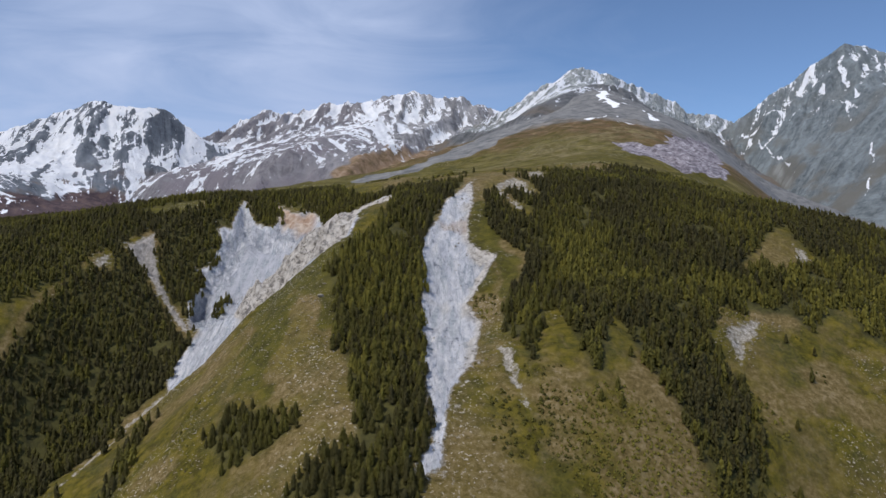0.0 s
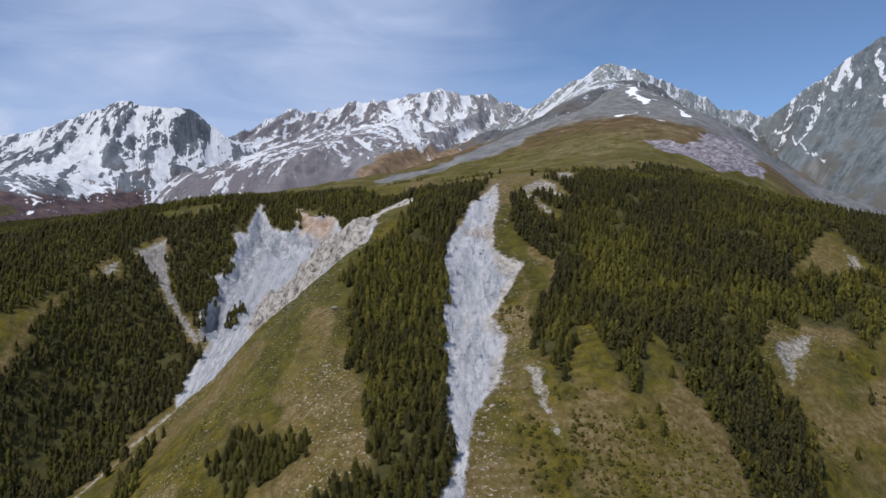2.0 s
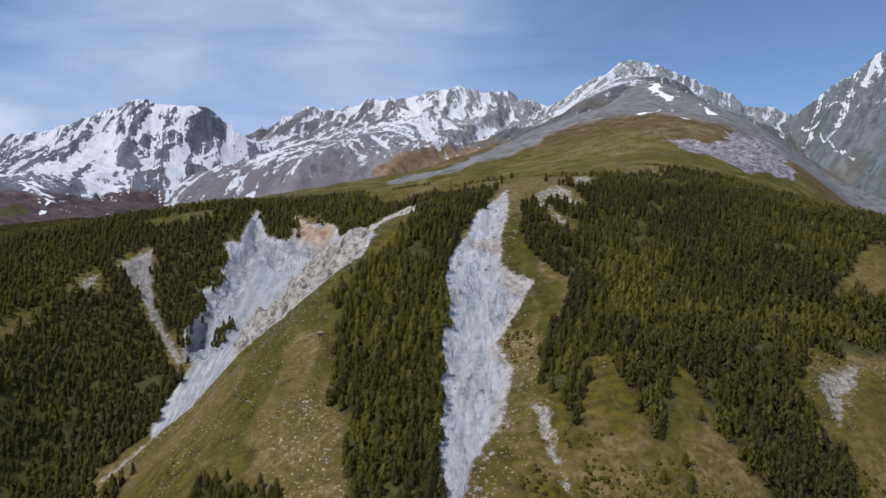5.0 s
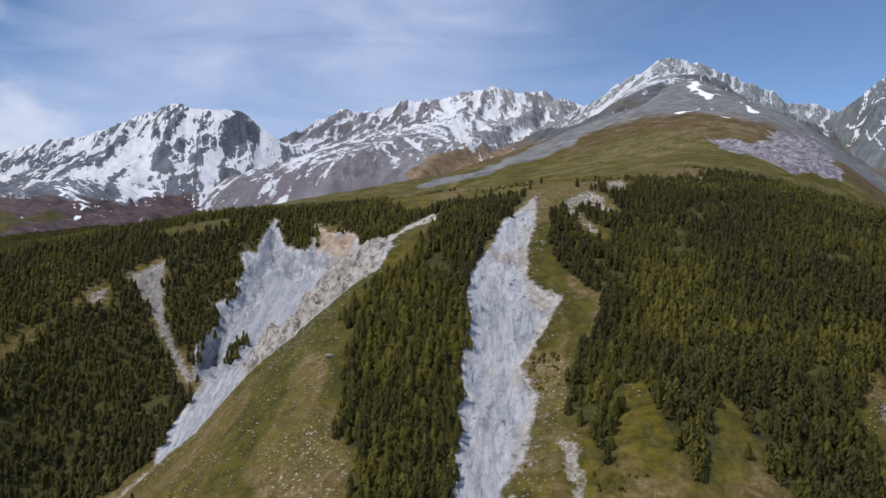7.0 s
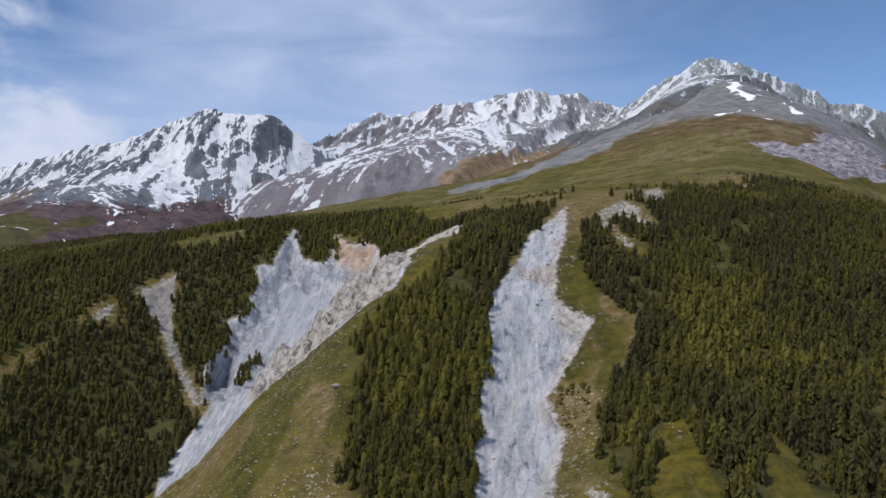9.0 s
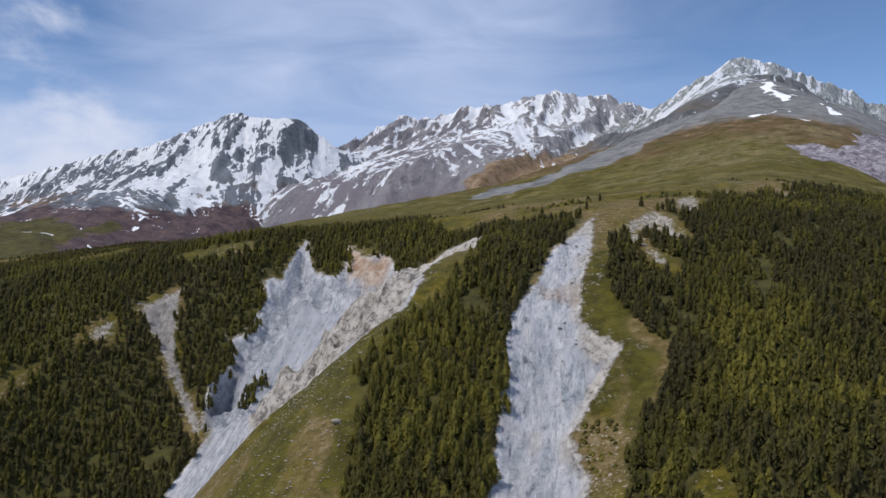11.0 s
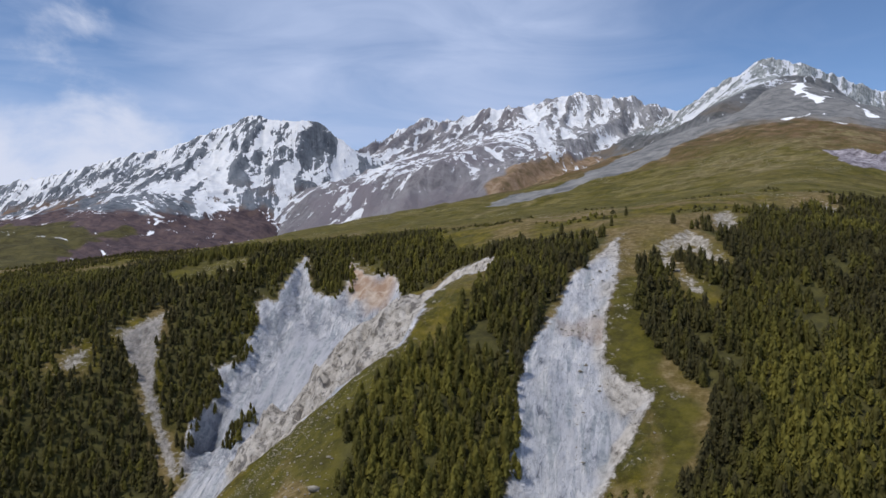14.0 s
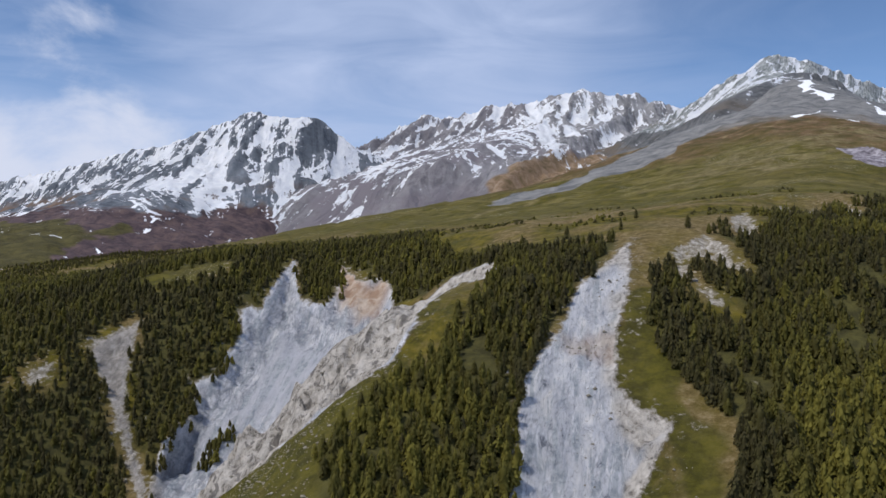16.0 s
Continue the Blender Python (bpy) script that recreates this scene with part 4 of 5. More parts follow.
values = {
    "slide": slide,
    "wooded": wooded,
    "lush": smooth(-5, 5, np.maximum(inside(gx, gy, ZONES["green_band"]), np.maximum(inside(gx, gy, ZONES["meadow_strip"]), np.maximum(inside(gx, gy, ZONES["slide_bank"]), inside(gx, gy, ZONES["green_brow"])))) + 5 * rough(gx, gy, 18, 3, 27)),
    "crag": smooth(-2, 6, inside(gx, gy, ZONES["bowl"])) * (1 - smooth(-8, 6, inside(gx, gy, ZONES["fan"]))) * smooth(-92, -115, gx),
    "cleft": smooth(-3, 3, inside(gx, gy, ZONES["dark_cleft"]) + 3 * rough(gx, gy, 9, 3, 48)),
    "painted_pits": smooth(-2, 3, inside(gx, gy, ZONES["crag_face"])),
    "scar": smooth(-5, 4, minor),
    "tan": np.maximum(0.85 * smooth(-2, 2, inside(gx, gy, ZONES["upper_strip"])), 0.62 * smooth(-3, 0, inside(gx, gy, ZONES["narrow_gully"]))) + np.maximum(smooth(0.3, 1.0, rough(gx, gy, 26, 3, 77)) * 0.5, np.maximum(0.75 * smooth(-4, 4, inside(gx, gy, ZONES["tan_edge"]) + 4 * rough(gx, gy, 12, 2, 18)), 0.9 * smooth(-2, 2, inside(gx, gy, ZONES["crag_face"])))),
    "fan": np.maximum(smooth(-8, 8, inside(gx, gy, ZONES["fan"])), smooth(-2, 1, inside(gx, gy, ZONES["narrow_gully"]))),
    "dry": np.maximum(np.maximum(smooth(0.0, 0.9, rough(gx, gy, 55, 4, 88)) * (0.35 + 0.45 * smooth(-40, 20, gx)), 0.12 * smooth(-6, 18, inside(gx, gy, SPUR_FIELD) + 14 * rough(gx, gy, 24, 3, 87))), smooth(-3, 2, inside(gx, gy, ZONES["west_strip"]))),
    "stony": smooth(0.1, 0.8, rough(gx, gy, 50, 2, 99)),
    "high": smooth(720, 2100, gy + 0.5 * (gx - 150)),
    "orange": np.maximum(smooth(-8, 3, inside(gx, gy, ZONES["orange_head"])), 0.5 * smooth(-3, 4, inside(gx, gy, ZONES["orange_band"]))),
    "gully": smooth(-7, -2, inside(gx, gy, ZONES["narrow_gully"])),
    "right_edge": smooth(7, 1, inside(gx, gy, ZONES["central_slide"]) + 3 * rough(gx, gy, 14, 3, 47)) * smooth(9, 15, gx) * smooth(335, 360, gy) * (np.abs(gx - 20) < 40),
    "hummock": smooth(-30, 30, inside(gx, gy, ZONES["hummocks"]) + 30 * rough(gx, gy, 70, 3, 36)),
    "track": line_band([(4.5, [(-155, 1100), (-128, 1178), (-102, 1225), (-79, 1289)]), (4, [(39, 1195), (74, 1178), (97, 1177)])], gx, gy),
    "purple": smooth(-12, 12, inside(gx, gy, ZONES["purple_cut"]) + 10 * rough(gx, gy, 40, 3, 8)),
    "grey": np.maximum(smooth(-12, 12, inside(gx, gy, ZONES["grey_tongue"]) + 11 * rough(gx, gy, 45, 4, 7)), smooth(-30, 30, inside(gx, gy, ZONES["grey_ridge"]) - 55 + 38 * rough(gx, gy, 110, 4, 6))),
    "snow": 0.40 * smooth(1500, 2100, gy) * smooth(480, 700, gz) + 0.9 * line_band(SNOWFIELDS["hump"], gx, gy),
}
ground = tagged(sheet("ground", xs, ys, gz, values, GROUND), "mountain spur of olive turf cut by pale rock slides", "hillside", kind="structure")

LOOKS = {
    # west: rock lightened and blued, distance haze put into its colours
    "west": ((0.150, 0.168, 0.195), (0.066, 0.080, 0.104), (0.190, 0.128, 0.092), (-2620, -500, 1350, 3350)),
    "middle": ((0.258, 0.258, 0.270), (0.104, 0.108, 0.122), (0.225, 0.205, 0.228), (-1250, 700, 1800, 3900)),
    "main": ((0.150, 0.155, 0.160), (0.090, 0.094, 0.100), (0.190, 0.160, 0.130), (-300, 1700, 2300, 4200)),
    "east": ((0.168, 0.196, 0.212), (0.100, 0.118, 0.132), (0.160, 0.160, 0.148), (800, 2600, 2200, 3950)),
}
MOUNTAIN_SAY = {"west": "dark rock mountain with broad snowfields over purple heath", "middle": "jagged grey rock ridge streaked with snow", "main": "grey scree peak with a pale craggy summit", "east": "steep blue-grey rock peak with narrow snow gullies"}
LINE_SNOW = {"west": 0.46, "middle": 0.46, "main": 0.52, "east": 0.66}
# altitudes between which snow thins out and turf begins
SNOWLINE = {"west": (510, 590, 440, 530), "middle": (610, 800, 380, 440), "main": (700, 900, 480, 640), "east": (560, 1250, 380, 430)}
for which, (rock, dark, warm, (x0, x1, y0, y1)) in LOOKS.items():
    mx, my = np.arange(x0, x1, 7.0), spread([(y0, y1 - 1250, 15, 11), (y1 - 1250, y1 - 150, 7, 7), (y1 - 150, y1, 9, 20)])
    px, py = np.meshgrid(mx, my)
    pz, gully, away, across = mountain_height(which, px, py)
    gy_, gx_ = np.gradient(pz, my, mx)
    tilt = np.hypot(gx_, gy_)
    low, full, turf_low, turf_high = SNOWLINE[which]
    uneven = pz + 26 * rough(px, py, 120, 3, 37) + (190 * smooth(-430, -720, px) if which == "middle" else 0)
    cold = FORM[which][4] - (0.10 * smooth(120, 260, away) if which == "east" else 0) + 1.9 * (gully - 0.33) + 0.010 * np.clip(hollows(pz, 4), -9, 9) - 0.18 * (tilt - 0.6) + 0.10 * rough(px, py, 260, 2, 31)
    cold = cold - 0.30 * smooth(full, low, uneven) - (0.55 * smooth(low, low - 90, uneven) if which == "west" else 0.9 * smooth(low, low - 40, uneven))
    cold = np.maximum(cold, -0.05) + LINE_SNOW[which] * line_band(SNOWFIELDS[which] + (SNOWFIELDS["middle" if which == "west" else "west"] if which in ("west", "middle") else []), px, py)
    if which == "middle":                                 # the eastern half is steeper and barer
        cold = cold - 0.10 * smooth(-200, -60, px)
    crag = line_band(CRAGS.get(which, []), px, py)
    cold = cold - 0.36 * crag
    cap = 0 * px
    if which == "main":                                   # pale crags over the dark dome, snow west of the summit
        cap = smooth(-6, 6, pz - np.interp(px, *DOME) - 5)
        cold = cold - 0.16 * smooth(560, 760, px) * (1 - cap) - 0.12 * (1 - cap) + 0.03 * cap + 0.26 * cap * smooth(560, 500, px)
    rust = smooth(-25, 25, inside(px, py, RUST) + 22 * rough(px, py, 80, 3, 38)) if which == "middle" else 0 * px
    parts = {"snow": cold, "low": smooth(full, low, pz), "across": across, "down": away, "turf": smooth(turf_high, turf_low, uneven), "crag": crag, "cap": cap, "rust": rust,
             "tint": smooth(-100, -400, px) if which == "middle" else 0 * px, "scree": line_band(FANS.get(which, []), px, py), "green": smooth(-1040, -1130, px + 60 * rough(px, py, 150, 3, 39)) * smooth(452, 415, pz + 14 * rough(px, py, 90, 3, 40))}
    m = mountain_material("rock_" + which, rock, dark, warm)
    tagged(sheet("mountain_" + which, mx, my, pz, parts, m), MOUNTAIN_SAY[which], "mountain", kind="structure")

# ---- trees, shrubs and stones ----
def part(name, me, mat, parent, label=""):
    if mat and not me.materials:
        me.materials.append(mat)
    ob = new(name, me)
    ob.parent = parent
    return tagged(ob, label)


def foliage_material():
    m, n, l, bsdf = material("needles", 0.75)
    tone = attribute(m, "tone")
    isle = n.new("ShaderNodeNewGeometry").outputs["Random Per Island"]
    col = ramp(m, tone, [(0.0, (0.074, 0.066, 0.030)), (0.4, (0.108, 0.098, 0.027)), (0.75, (0.148, 0.136, 0.029)), (1.0, (0.232, 0.208, 0.042))])
    col = mix(m, sums(m, "MULTIPLY", isle, 0.28), col, (0.155, 0.146, 0.033))
    l.new(col, bsdf.inputs["Base Color"])
    through_light = n.new("ShaderNodeBsdfTranslucent")
    blend = n.new("ShaderNodeMixShader")
    blend.inputs[0].default_value = 0.5
    l.new(col, through_light.inputs["Color"])
    l.new(bsdf.outputs[0], blend.inputs[1])
    l.new(through_light.outputs[0], blend.inputs[2])
    l.new(blend.outputs[0], n["Material Output"].inputs["Surface"])
    return m


def bark_material():
    m, n, l, bsdf = material("bark", 0.95)
    l.new(ramp(m, noise_node(m, 0.5, 4, 0, 0.6, (1, 1, 0.2)), [(0.3, (0.07, 0.05, 0.035)), (0.7, (0.16, 0.12, 0.09))]), bsdf.inputs["Base Color"])
    return m


def stone_material():
    m, n, l, bsdf = material("stone", 0.9)
    l.new(ramp(m, noise_node(m, 1.2, 6), [(0.3, (0.15, 0.134, 0.105)), (0.7, (0.32, 0.292, 0.240))]), bsdf.inputs["Base Color"])
    bump(m, bsdf, noise_node(m, 0.7, 5), 0.6, 0.2)
    return m


NEEDLES, BARK, STONE = foliage_material(), bark_material(), stone_material()


def mesh_from(name, verts, faces, tone=None, mat=None):
    """A mesh of triangles from arrays of corners and faces."""
    me = bpy.data.meshes.new(name)
    me.vertices.add(len(verts))
    me.vertices.foreach_set("co", np.ascontiguousarray(verts, np.float32).ravel())
    me.loops.add(faces.size)
    me.loops.foreach_set("vertex_index", np.ascontiguousarray(faces, np.int32).ravel())
    me.polygons.add(len(faces))
    me.polygons.foreach_set("loop_start", np.arange(0, faces.size, 3, dtype=np.int32))
    me.update(calc_edges=True)
    if tone is not None:
        me.shade_smooth()
        me.attributes.new("tone", "FLOAT", "POINT").data.foreach_set("value", np.ascontiguousarray(tone, np.float32))
    if mat:
        me.materials.append(mat)
    return me


def crown_shape(rng, clumps, size):
    """Needle clumps of a tree 1 m high: upright, ragged, narrowing to its tip."""
    wide = rng.uniform(0.19, 0.28)
    low = rng.uniform(0.04, 0.12)
    blunt = rng.uniform(0.42, 0.72)
    verts, faces = [], []
    sides = 5
    lobes = rng.uniform(0.88, 1.12, 16)

    def reach(u, a):
        k = (1 - u) ** blunt * min(1.0, 0.45 + 3.0 * u)
        return wide * k * lobes[int((a / 6.2832) * 4) % 4 + 4 * int(u * 3.99)]
    for ring, u in enumerate((0.02, 0.35, 0.7)):                # a dense heart
        for s in range(sides):
            a = s * 6.2832 / sides + ring
            r = 0.86 * reach(u, a % 6.2832)
            verts.append((r * math.cos(a), r * math.sin(a), low + u * (1 - low)))
    for ring in range(2):
        for s in range(sides):
            a, b = ring * sides + s, ring * sides + (s + 1) % sides
            faces += [(a, b, b + sides), (a, b + sides, a + sides)]
    verts.append((0, 0, 0.97))
    faces += [(2 * sides + s, 2 * sides + (s + 1) % sides, len(verts) - 1) for s in range(sides)]
    for k in range(clumps):
        u = ((k + rng.uniform(0, 1)) / clumps) ** 1.25
        a = rng.uniform(0, 6.2832)
        r = reach(u, a) * rng.uniform(0.80, 1.10)
        c = np.array((r * math.cos(a), r * math.sin(a), low + u * (1 - low)))
        out = np.array((math.cos(a), math.sin(a), rng.uniform(-0.5, 0.25)))
        side = np.array((-math.sin(a), math.cos(a), rng.uniform(-0.3, 0.3)))
        up = np.array((rng.uniform(-0.4, 0.4), rng.uniform(-0.4, 0.4), 1.0))
        s = size * rng.uniform(0.6, 1.4) * (1.1 - 0.55 * u)
        n = len(verts)
        verts += [tuple(c + side * s * 0.45 - up * s * 0.2), tuple(c - side * s * 0.45 - up * s * 0.4), tuple(c + up * s * 0.85 - out * s * 0.15), tuple(c + out * s * 0.6 - up * s * 0.55)]
        faces += [(n, n + 3, n + 2), (n + 3, n + 1, n + 2)]
    return np.array(verts), np.array(faces)


def trunk_shape(rng, sides=5):
    verts, faces = [], []
    bend = rng.uniform(-0.012, 0.012, 2)
    for ring, (z, r) in enumerate(((-0.06, 0.019), (0.3, 0.014), (0.8, 0.005))):
        for s in range(sides):
            a = s * 6.2832 / sides
            verts.append((r * math.cos(a) + bend[0] * ring, r * math.sin(a) + bend[1] * ring, z))
    for ring in range(2):
        for s in range(sides):
            a, b = ring * sides + s, ring * sides + (s + 1) % sides
            faces += [(a, b, b + sides), (a, b + sides, a + sides)]
    return np.array(verts), np.array(faces)


rng = np.random.RandomState(5)
FULL = [crown_shape(rng, 230, 0.060) for _ in range(10)]
NEARER = [crown_shape(rng, 88, 0.085) for _ in range(12)]
MIDDLING = [crown_shape(rng, 31, 0.13) for _ in range(10)]
PLAIN = [crown_shape(rng, 14, 0.185) for _ in range(8)]
TRUNKS = [trunk_shape(rng) for _ in range(4)]


def scatter(outline, gap, seed):
    """Jittered places about gap metres apart within an outline."""
    r = np.random.RandomState(seed)
    x0, x1 = min(p[0] for p in outline), max(p[0] for p in outline)
    y0, y1 = min(p[1] for p in outline), max(p[1] for p in outline)
    x, y = np.meshgrid(np.arange(x0 - 4, x1 + 4, gap), np.arange(y0 - 4, y1 + 4, gap))
    x = (x + r.uniform(-0.5, 0.5, x.shape) * gap).ravel()
    y = (y + r.uniform(-0.5, 0.5, y.shape) * gap).ravel()
    return x, y


def joined(name, places, shapes, label, category="forest", squash=1.0):
    """Many trees as one mesh: rows of x, y, z, height, turn, tone."""
    vs, fs, ts, base = [], [], [], 0
    r = np.random.RandomState(len(places))
    pick = r.randint(0, len(shapes), len(places))
    for k, (v, f) in enumerate(shapes):
        rows = places[pick == k]
        if not len(rows):
            continue
        c, s, h = np.cos(rows[:, 4])[:, None], np.sin(rows[:, 4])[:, None], rows[:, 3][:, None]
        fat = h * squash * (0.92 + 0.36 * ((rows[:, 4] * 7.7) % 1.0))[:, None]
        x = rows[:, 0][:, None] + fat * (c * v[:, 0] - s * v[:, 1])
        y = rows[:, 1][:, None] + fat * (s * v[:, 0] + c * v[:, 1])
        z = rows[:, 2][:, None] + h * v[:, 2]
        vs.append(np.stack([x, y, z], 2).reshape(-1, 3))
        fs.append((f[None] + (base + np.arange(len(rows)) * len(v))[:, None, None]).reshape(-1, 3))
        ts.append(np.repeat(rows[:, 5], len(v)))
        base += len(rows) * len(v)
    ob = new(name, mesh_from(name, np.concatenate(vs), np.concatenate(fs), np.concatenate(ts), NEEDLES))
    return tagged(ob, label, category, kind="stuff")


def grown(x, y, seed, tall=8.8, spread_=0.25):
    """Rows for joined(): the ground under each place, a height, a turn and a tone."""
    r = np.random.RandomState(seed)
    z = ground_height(x, y)
    h = tall * (1 + spread_ * r.normal(0, 1, len(x)).clip(-1.8, 1.8)) * (1 + 0.12 * rough(x, y, 40, 2, 14)) * (0.94 - 0.26 * smooth(400, 680, y))
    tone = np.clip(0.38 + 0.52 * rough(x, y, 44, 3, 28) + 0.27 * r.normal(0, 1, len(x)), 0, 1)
    # west flank: its shade put into a lower tone; east wood darker higher up
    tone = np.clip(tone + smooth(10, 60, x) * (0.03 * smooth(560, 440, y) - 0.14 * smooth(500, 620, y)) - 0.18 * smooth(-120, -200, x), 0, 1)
    return np.column_stack([x, y, z - 0.3, h, r.uniform(0, 6.2832, len(x)), tone])


near_rows, woods = [], {}
for k, name in enumerate(WOODS):
    x, y = scatter(ZONES[name], {"west_wood": 3.05, "mid_wood": 2.95, "far_wood": 4.2, "clump": 2.7, "rim_trees": 2.5, "row_trees": 2.5}.get(name, 3.15), 100 + k)
    depth = inside(x, y, ZONES[name])
    if name not in ("rim_trees", "row_trees"):
        depth = np.minimum(depth, wood_depth(x, y) + 0.5)
    keep = depth + 3.0 * rough(x, y, 22, 3, 44) > np.random.RandomState(k).uniform(-2.5, 2.0, len(x))
    keep &= rough(x, y, 26, 2, 61) > -0.95 if name != "east_wood" else rough(x, y, 20, 3, 61) > -0.85
    keep &= ((x > -430) | (y > 800)) & (base_height(x, y) > 130)
    keep &= (name != "far_wood") | (rough(x, y, 60, 3, 66) > -0.5)
    keep &= np.random.RandomState(50 + k).uniform(0, 1, len(x)) < 0.86 + 0.14 * smooth(480, 560, y)
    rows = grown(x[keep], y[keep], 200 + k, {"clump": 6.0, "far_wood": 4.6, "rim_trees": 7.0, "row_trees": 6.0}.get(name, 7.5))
    if name == "clump":
        rows[:, 5] = np.clip(rows[:, 5] + 0.25, 0, 1)
    woods[name] = rows

# trees close enough to be told apart, each a thing of its own
own = {}
for name, rows in woods.items():
    single = np.isin(name, ("mid_wood", "clump")) & (rows[:, 0] > -115) & (rows[:, 0] < -4) & (rows[:, 1] < 424) & (rows[:, 1] > 318)
    if name == "mid_wood":                                # the nearest ones only
        single &= rows[:, 1] < np.sort(rows[single, 1])[min(170, single.sum() - 1)]
    own[name] = rows[single]
    woods[name] = rows[~single]
lone = np.array([(82, 379), (82, 371), (83, 374), (73, 372), (93, 401), (75, 388), (41, 348), (175, 405), (192, 459), (206, 455), (60, 640), (52, 652), (22, 660), (30, 700), (-4, 668), (196, 436), (240, 442), (44, 404), (47, 398), (45, 392), (162, 372)], float)
lone_rows = grown(lone[:, 0], lone[:, 1], 9, 6.6)
singles = np.concatenate([lone_rows, own["clump"], own["mid_wood"]])
singles = singles[:300]

templates = []
for k in range(10):
    v, f = FULL[k]
    tree = tagged(new("conifer_tree"), "dark green conifer with a ragged upright crown", "tree", "conifers on the slope")
    tv, tf = TRUNKS[k % 4]
    part("trunk", mesh_from("trunk", tv, tf), BARK, tree)
    part("crown", mesh_from("crown", v, f, np.full(len(v), 0.15 + 0.065 * k)), NEEDLES, tree)
    templates.append(tree)
used = [False] * 10
for row in singles:
    k = int(np.clip((row[5] - 0.15) / 0.065, 0, 9))
    m = pose(row[0], row[1], row[2], 0, 0, math.degrees(row[4])) @ Matrix.Diagonal((1.12 * row[3], 1.12 * row[3], row[3], 1))
    if used[k]:
        made = copy_thing(templates[k], m)
        made.scale = (1.12 * row[3], 1.12 * row[3], row[3])
    else:
        templates[k].matrix_basis = m
        used[k] = True
for k in range(10):
    if not used[k]:
        for o in (*templates[k].children, templates[k]):
            bpy.data.objects.remove(o)

SAY = {
    "mid_wood": "dense dark conifer wood between turf and pale slide", "clump": "small thicket of young conifers on open turf",
    "low_strip": "narrow strip of conifers in a grassy fold", "east_wood": "broad mixed conifer wood over a steep rounded hill",
    "west_wood": "dense dark conifer wood on a shaded flank", "far_wood": "thin far conifer wood below a high meadow", "rim_trees": "clump of conifers leaning over the rim of a bowl", "row_trees": "row of conifers above a pale rock strip", "bowl_wood": "conifers along the rim of an eroded bowl",
}
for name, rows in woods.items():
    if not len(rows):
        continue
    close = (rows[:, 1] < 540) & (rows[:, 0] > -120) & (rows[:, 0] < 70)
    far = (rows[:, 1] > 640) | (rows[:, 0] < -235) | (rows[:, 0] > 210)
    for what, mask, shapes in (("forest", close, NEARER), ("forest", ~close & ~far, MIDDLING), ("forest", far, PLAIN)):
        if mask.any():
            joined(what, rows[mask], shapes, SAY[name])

# saplings in the throat of the bowl
sx, sy = scatter(ZONES["bowl_bushes"], 1.8, 55)
keep = inside(sx, sy, ZONES["bowl_bushes"]) > np.random.RandomState(3).uniform(-2, 2, len(sx))
joined("saplings", grown(sx[keep], sy[keep], 57, 5.0, 0.3), MIDDLING, "young green conifers in the throat of a slide", "saplings")

# low shrubs on the turf
bush = [crown_shape(rng, 12, 0.4) for _ in range(5)]
bx, by = scatter([(-140, 325), (240, 325), (240, 470), (-140, 470)], 1.9, 77)
keep = (rough(bx, by, 40, 3, 70) + 0.9 * smooth(-6, 6, inside(bx, by, ZONES["low_bushes"])) + 0.5 * smooth(-6, 6, inside(bx, by, ZONES["east_shrubs"])) + 0.25 * smooth(120, 160, bx) + 0.8 * (lattice(np.round(bx * 3), np.round(by * 3), 5) - 0.5) > 0.98) & (slide_depth(bx, by) < -2) & (wood_depth(bx, by) < 0)
bush_rows = grown(bx[keep], by[keep], 31, 1.1, 0.35)
bush_rows[:, 5] = np.clip(bush_rows[:, 5] + 0.35, 0, 1)
joined("shrubs", bush_rows, bush, "low green shrubs scattered over the turf", "shrub", 1.9)
bx, by = scatter([(-330, 760), (120, 640), (160, 1000), (-500, 1000)], 5.0, 78)
keep = (rough(bx, by, 60, 3, 71) > 0.35) & (wood_depth(bx, by) < 0) & (slide_depth(bx, by) < -2)
bush_rows = grown(bx[keep], by[keep], 33, 2.4, 0.35)
joined("shrubs", bush_rows, bush, "dwarf shrubs along the edge of the high meadow", "shrub", 1.8)


def stone_shape(r):
    bm = bmesh.new()
    bmesh.ops.create_icosphere(bm, subdivisions=1, radius=0.5)
    flat = r.uniform(0.55, 0.9)
    for v in bm.verts:
        v.co *= 1 + r.uniform(-0.28, 0.28)
        v.co.z *= flat
    verts = np.array([v.co[:] for v in bm.verts])
    bm.verts.ensure_lookup_table()
    faces = np.array([[v.index for v in f.verts] for f in bm.faces])
    bm.free()
    return verts, faces


STONES = [stone_shape(rng) for _ in range(9)]
stone_meshes = [mesh_from("boulder", v, f, None, STONE) for v, f in STONES]
field = [(-125, 372), (-48, 372), (-42, 520), (-110, 525)]
sx, sy = scatter(field, 4.2, 90)
keep = (slide_depth(sx, sy) < -1) & (wood_depth(sx, sy) < -1) & (base_height(sx, sy) > 200) & (rough(sx, sy, 34, 3, 21) + np.random.RandomState(8).uniform(-0.6, 0.6, len(sx)) > 0.1)
sx, sy = sx[keep][:285], sy[keep][:285]
for k, (x, y, z) in enumerate(zip(sx, sy, ground_height(sx, sy))):
    s = 0.55 + 1.35 * rng.uniform(0, 1) ** 3
    ob = tagged(new("boulder", stone_meshes[k % 9]), "pale weathered boulder half sunk in turf", "rock", "boulders on the spur")
    ob.matrix_basis = pose(x, y, z, 0, 0, rng.uniform(0, 360)) @ Matrix.Diagonal((s * rng.uniform(0.9, 1.5), s, s * rng.uniform(0.5, 0.8), 1))
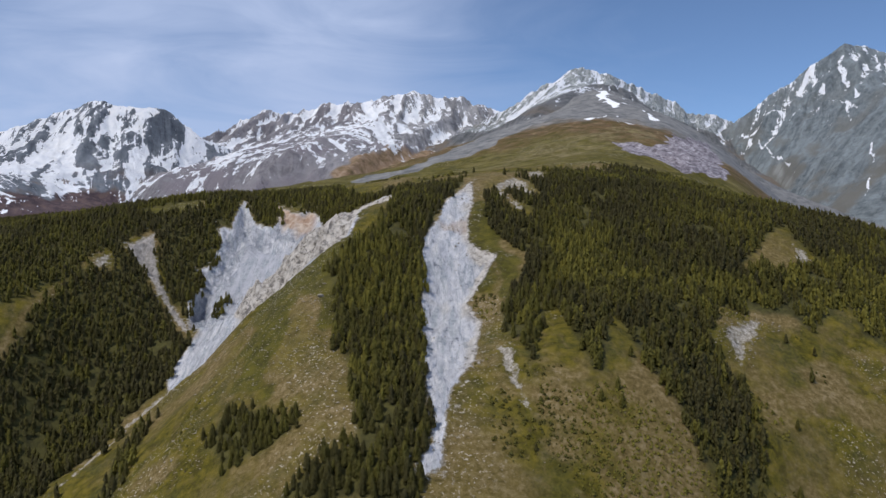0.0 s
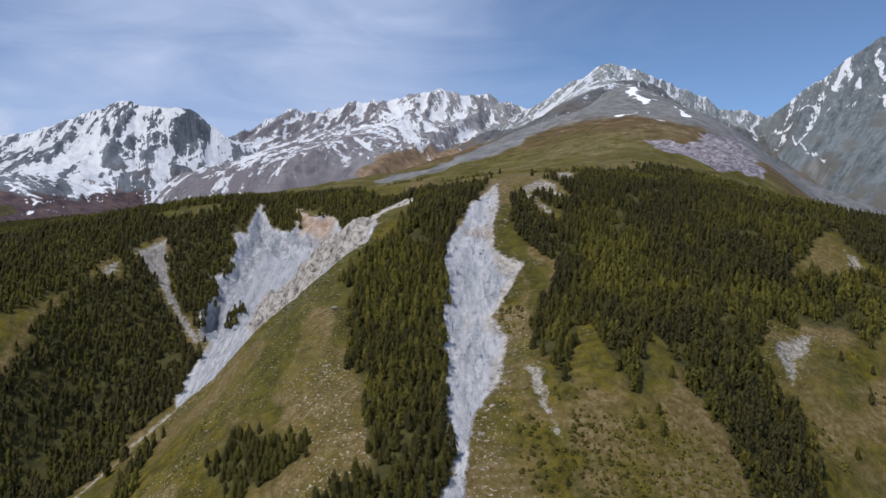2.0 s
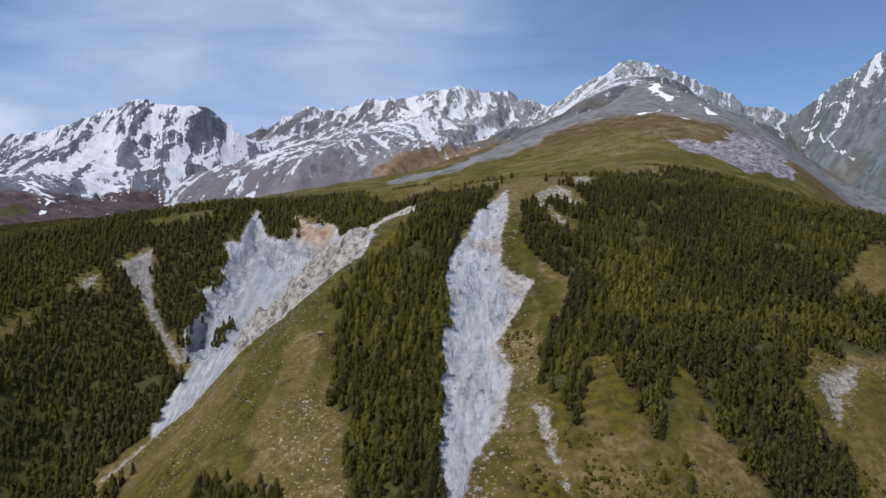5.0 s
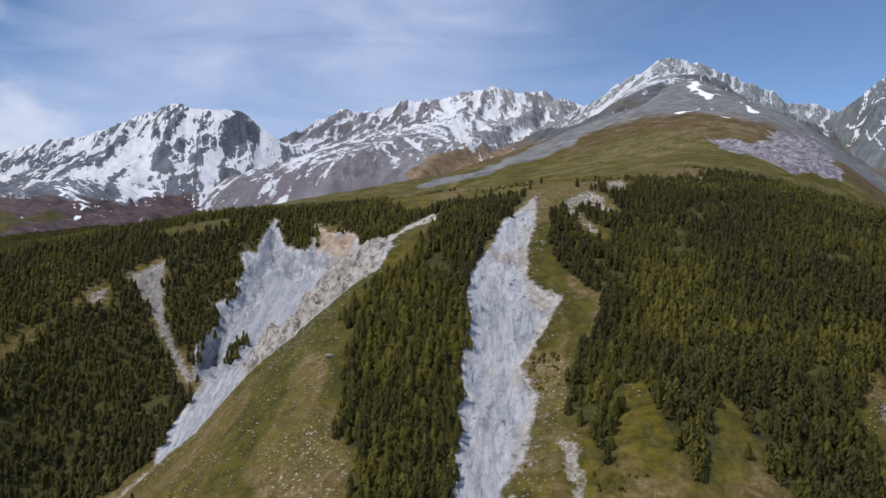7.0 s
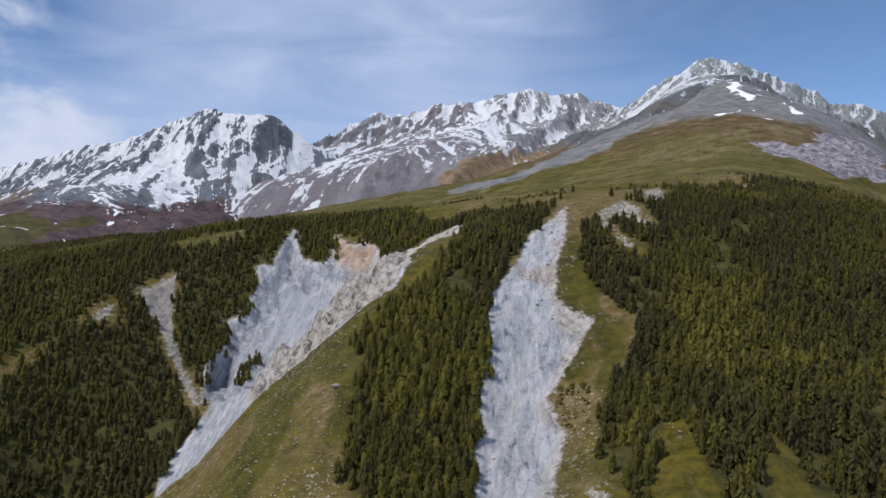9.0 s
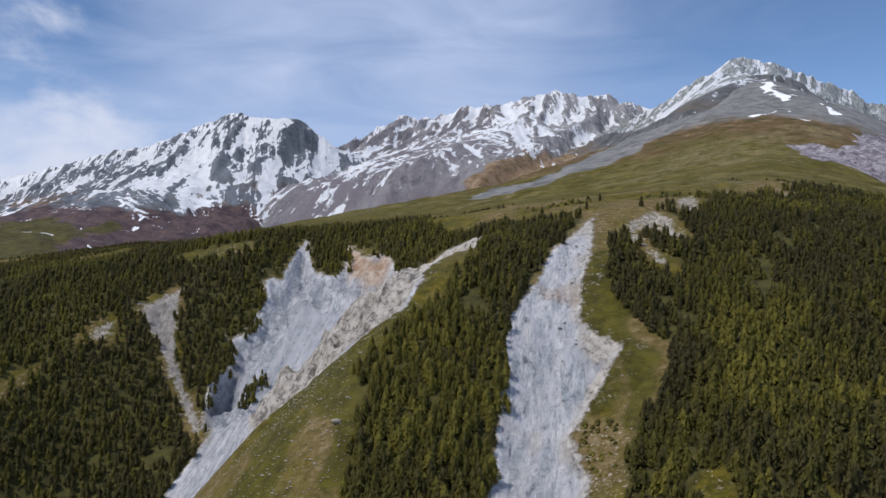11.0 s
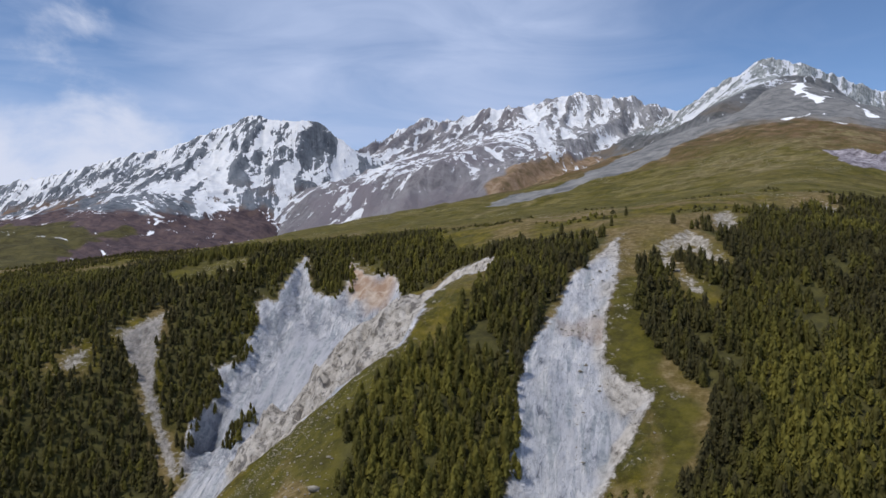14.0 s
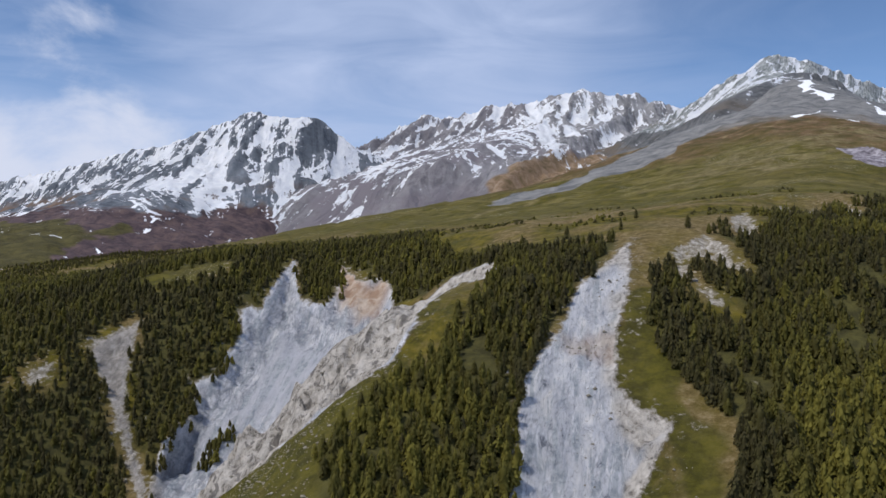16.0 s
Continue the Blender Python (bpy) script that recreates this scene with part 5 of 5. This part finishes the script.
great = tagged(new("boulder", stone_meshes[2]), "large pale boulder standing alone on the turf", "rock", "boulders on the spur")
great.matrix_basis = pose(-64, 456, float(ground_height(np.array([-64.0]), np.array([456.0]))[0]) + 0.7, 0, 0, 30) @ Matrix.Diagonal((4.4, 3.2, 3.0, 1))


def chip_shape(r):
    """A small sharp stone of eight faces."""
    v = np.array([(1, 0, 0), (0, 1, 0), (-1, 0, 0), (0, -1, 0), (0, 0, 0.8), (0, 0, -0.6)], float) * 0.5
    f = np.array([(0, 1, 4), (1, 2, 4), (2, 3, 4), (3, 0, 4), (1, 0, 5), (2, 1, 5), (3, 2, 5), (0, 3, 5)])
    return v * (1 + r.uniform(-0.35, 0.35, (6, 1))), f


CHIPS = [chip_shape(rng) for _ in range(8)]


def rubble(outline, gap, seed, low, size, label, patch=30):
    """Loose stones, thick in some places and thin in others, as one mesh."""
    x, y = scatter(outline, gap, seed)
    r = np.random.RandomState(seed)
    keep = inside(x, y, outline) + 9 * rough(x, y, 30, 2, seed) > 0
    keep &= (wood_depth(x, y) < -1) & (rough(x, y, patch, 3, seed + 3) + r.uniform(-0.5, 0.5, len(x)) > low)
    x, y = x[keep], y[keep]
    h = size * (0.5 + 1.6 * r.uniform(0, 1, len(x)) ** 4)
    rows = np.column_stack([x, y, ground_height(x, y), h, r.uniform(0, 6.28, len(x)), 0 * x])
    ob = joined("rubble", rows, CHIPS, label, "rubble", 1.15)
    ob.data.materials.clear()
    ob.data.materials.append(STONE)


rubble(field, 1.9, 301, 0.05, 0.55, "small pale stones strewn over the turf of a spur")
rubble([(-165, 470), (-125, 490), (-60, 548), (-50, 535), (-95, 505), (-150, 440)], 1.5, 303, 0.1, 0.55, "small pale stones strewn along the brow of a slide")
rubble([(20, 340), (60, 340), (52, 430), (38, 520), (24, 470), (10, 390)], 1.7, 305, 0.3, 0.45, "small pale stones strewn beside a slide")
rubble([(140, 425), (165, 430), (195, 470), (170, 480), (150, 460)], 1.6, 307, 0.1, 0.7, "small pale stones over a worn bank")
rubble(ZONES["central_slide"], 2.4, 309, 0.75, 0.85, "loose pale blocks lying on a rock slide", 14)
rubble(ZONES["west_slide"], 2.4, 311, 0.6, 0.85, "loose pale blocks lying on a rock slide", 14)
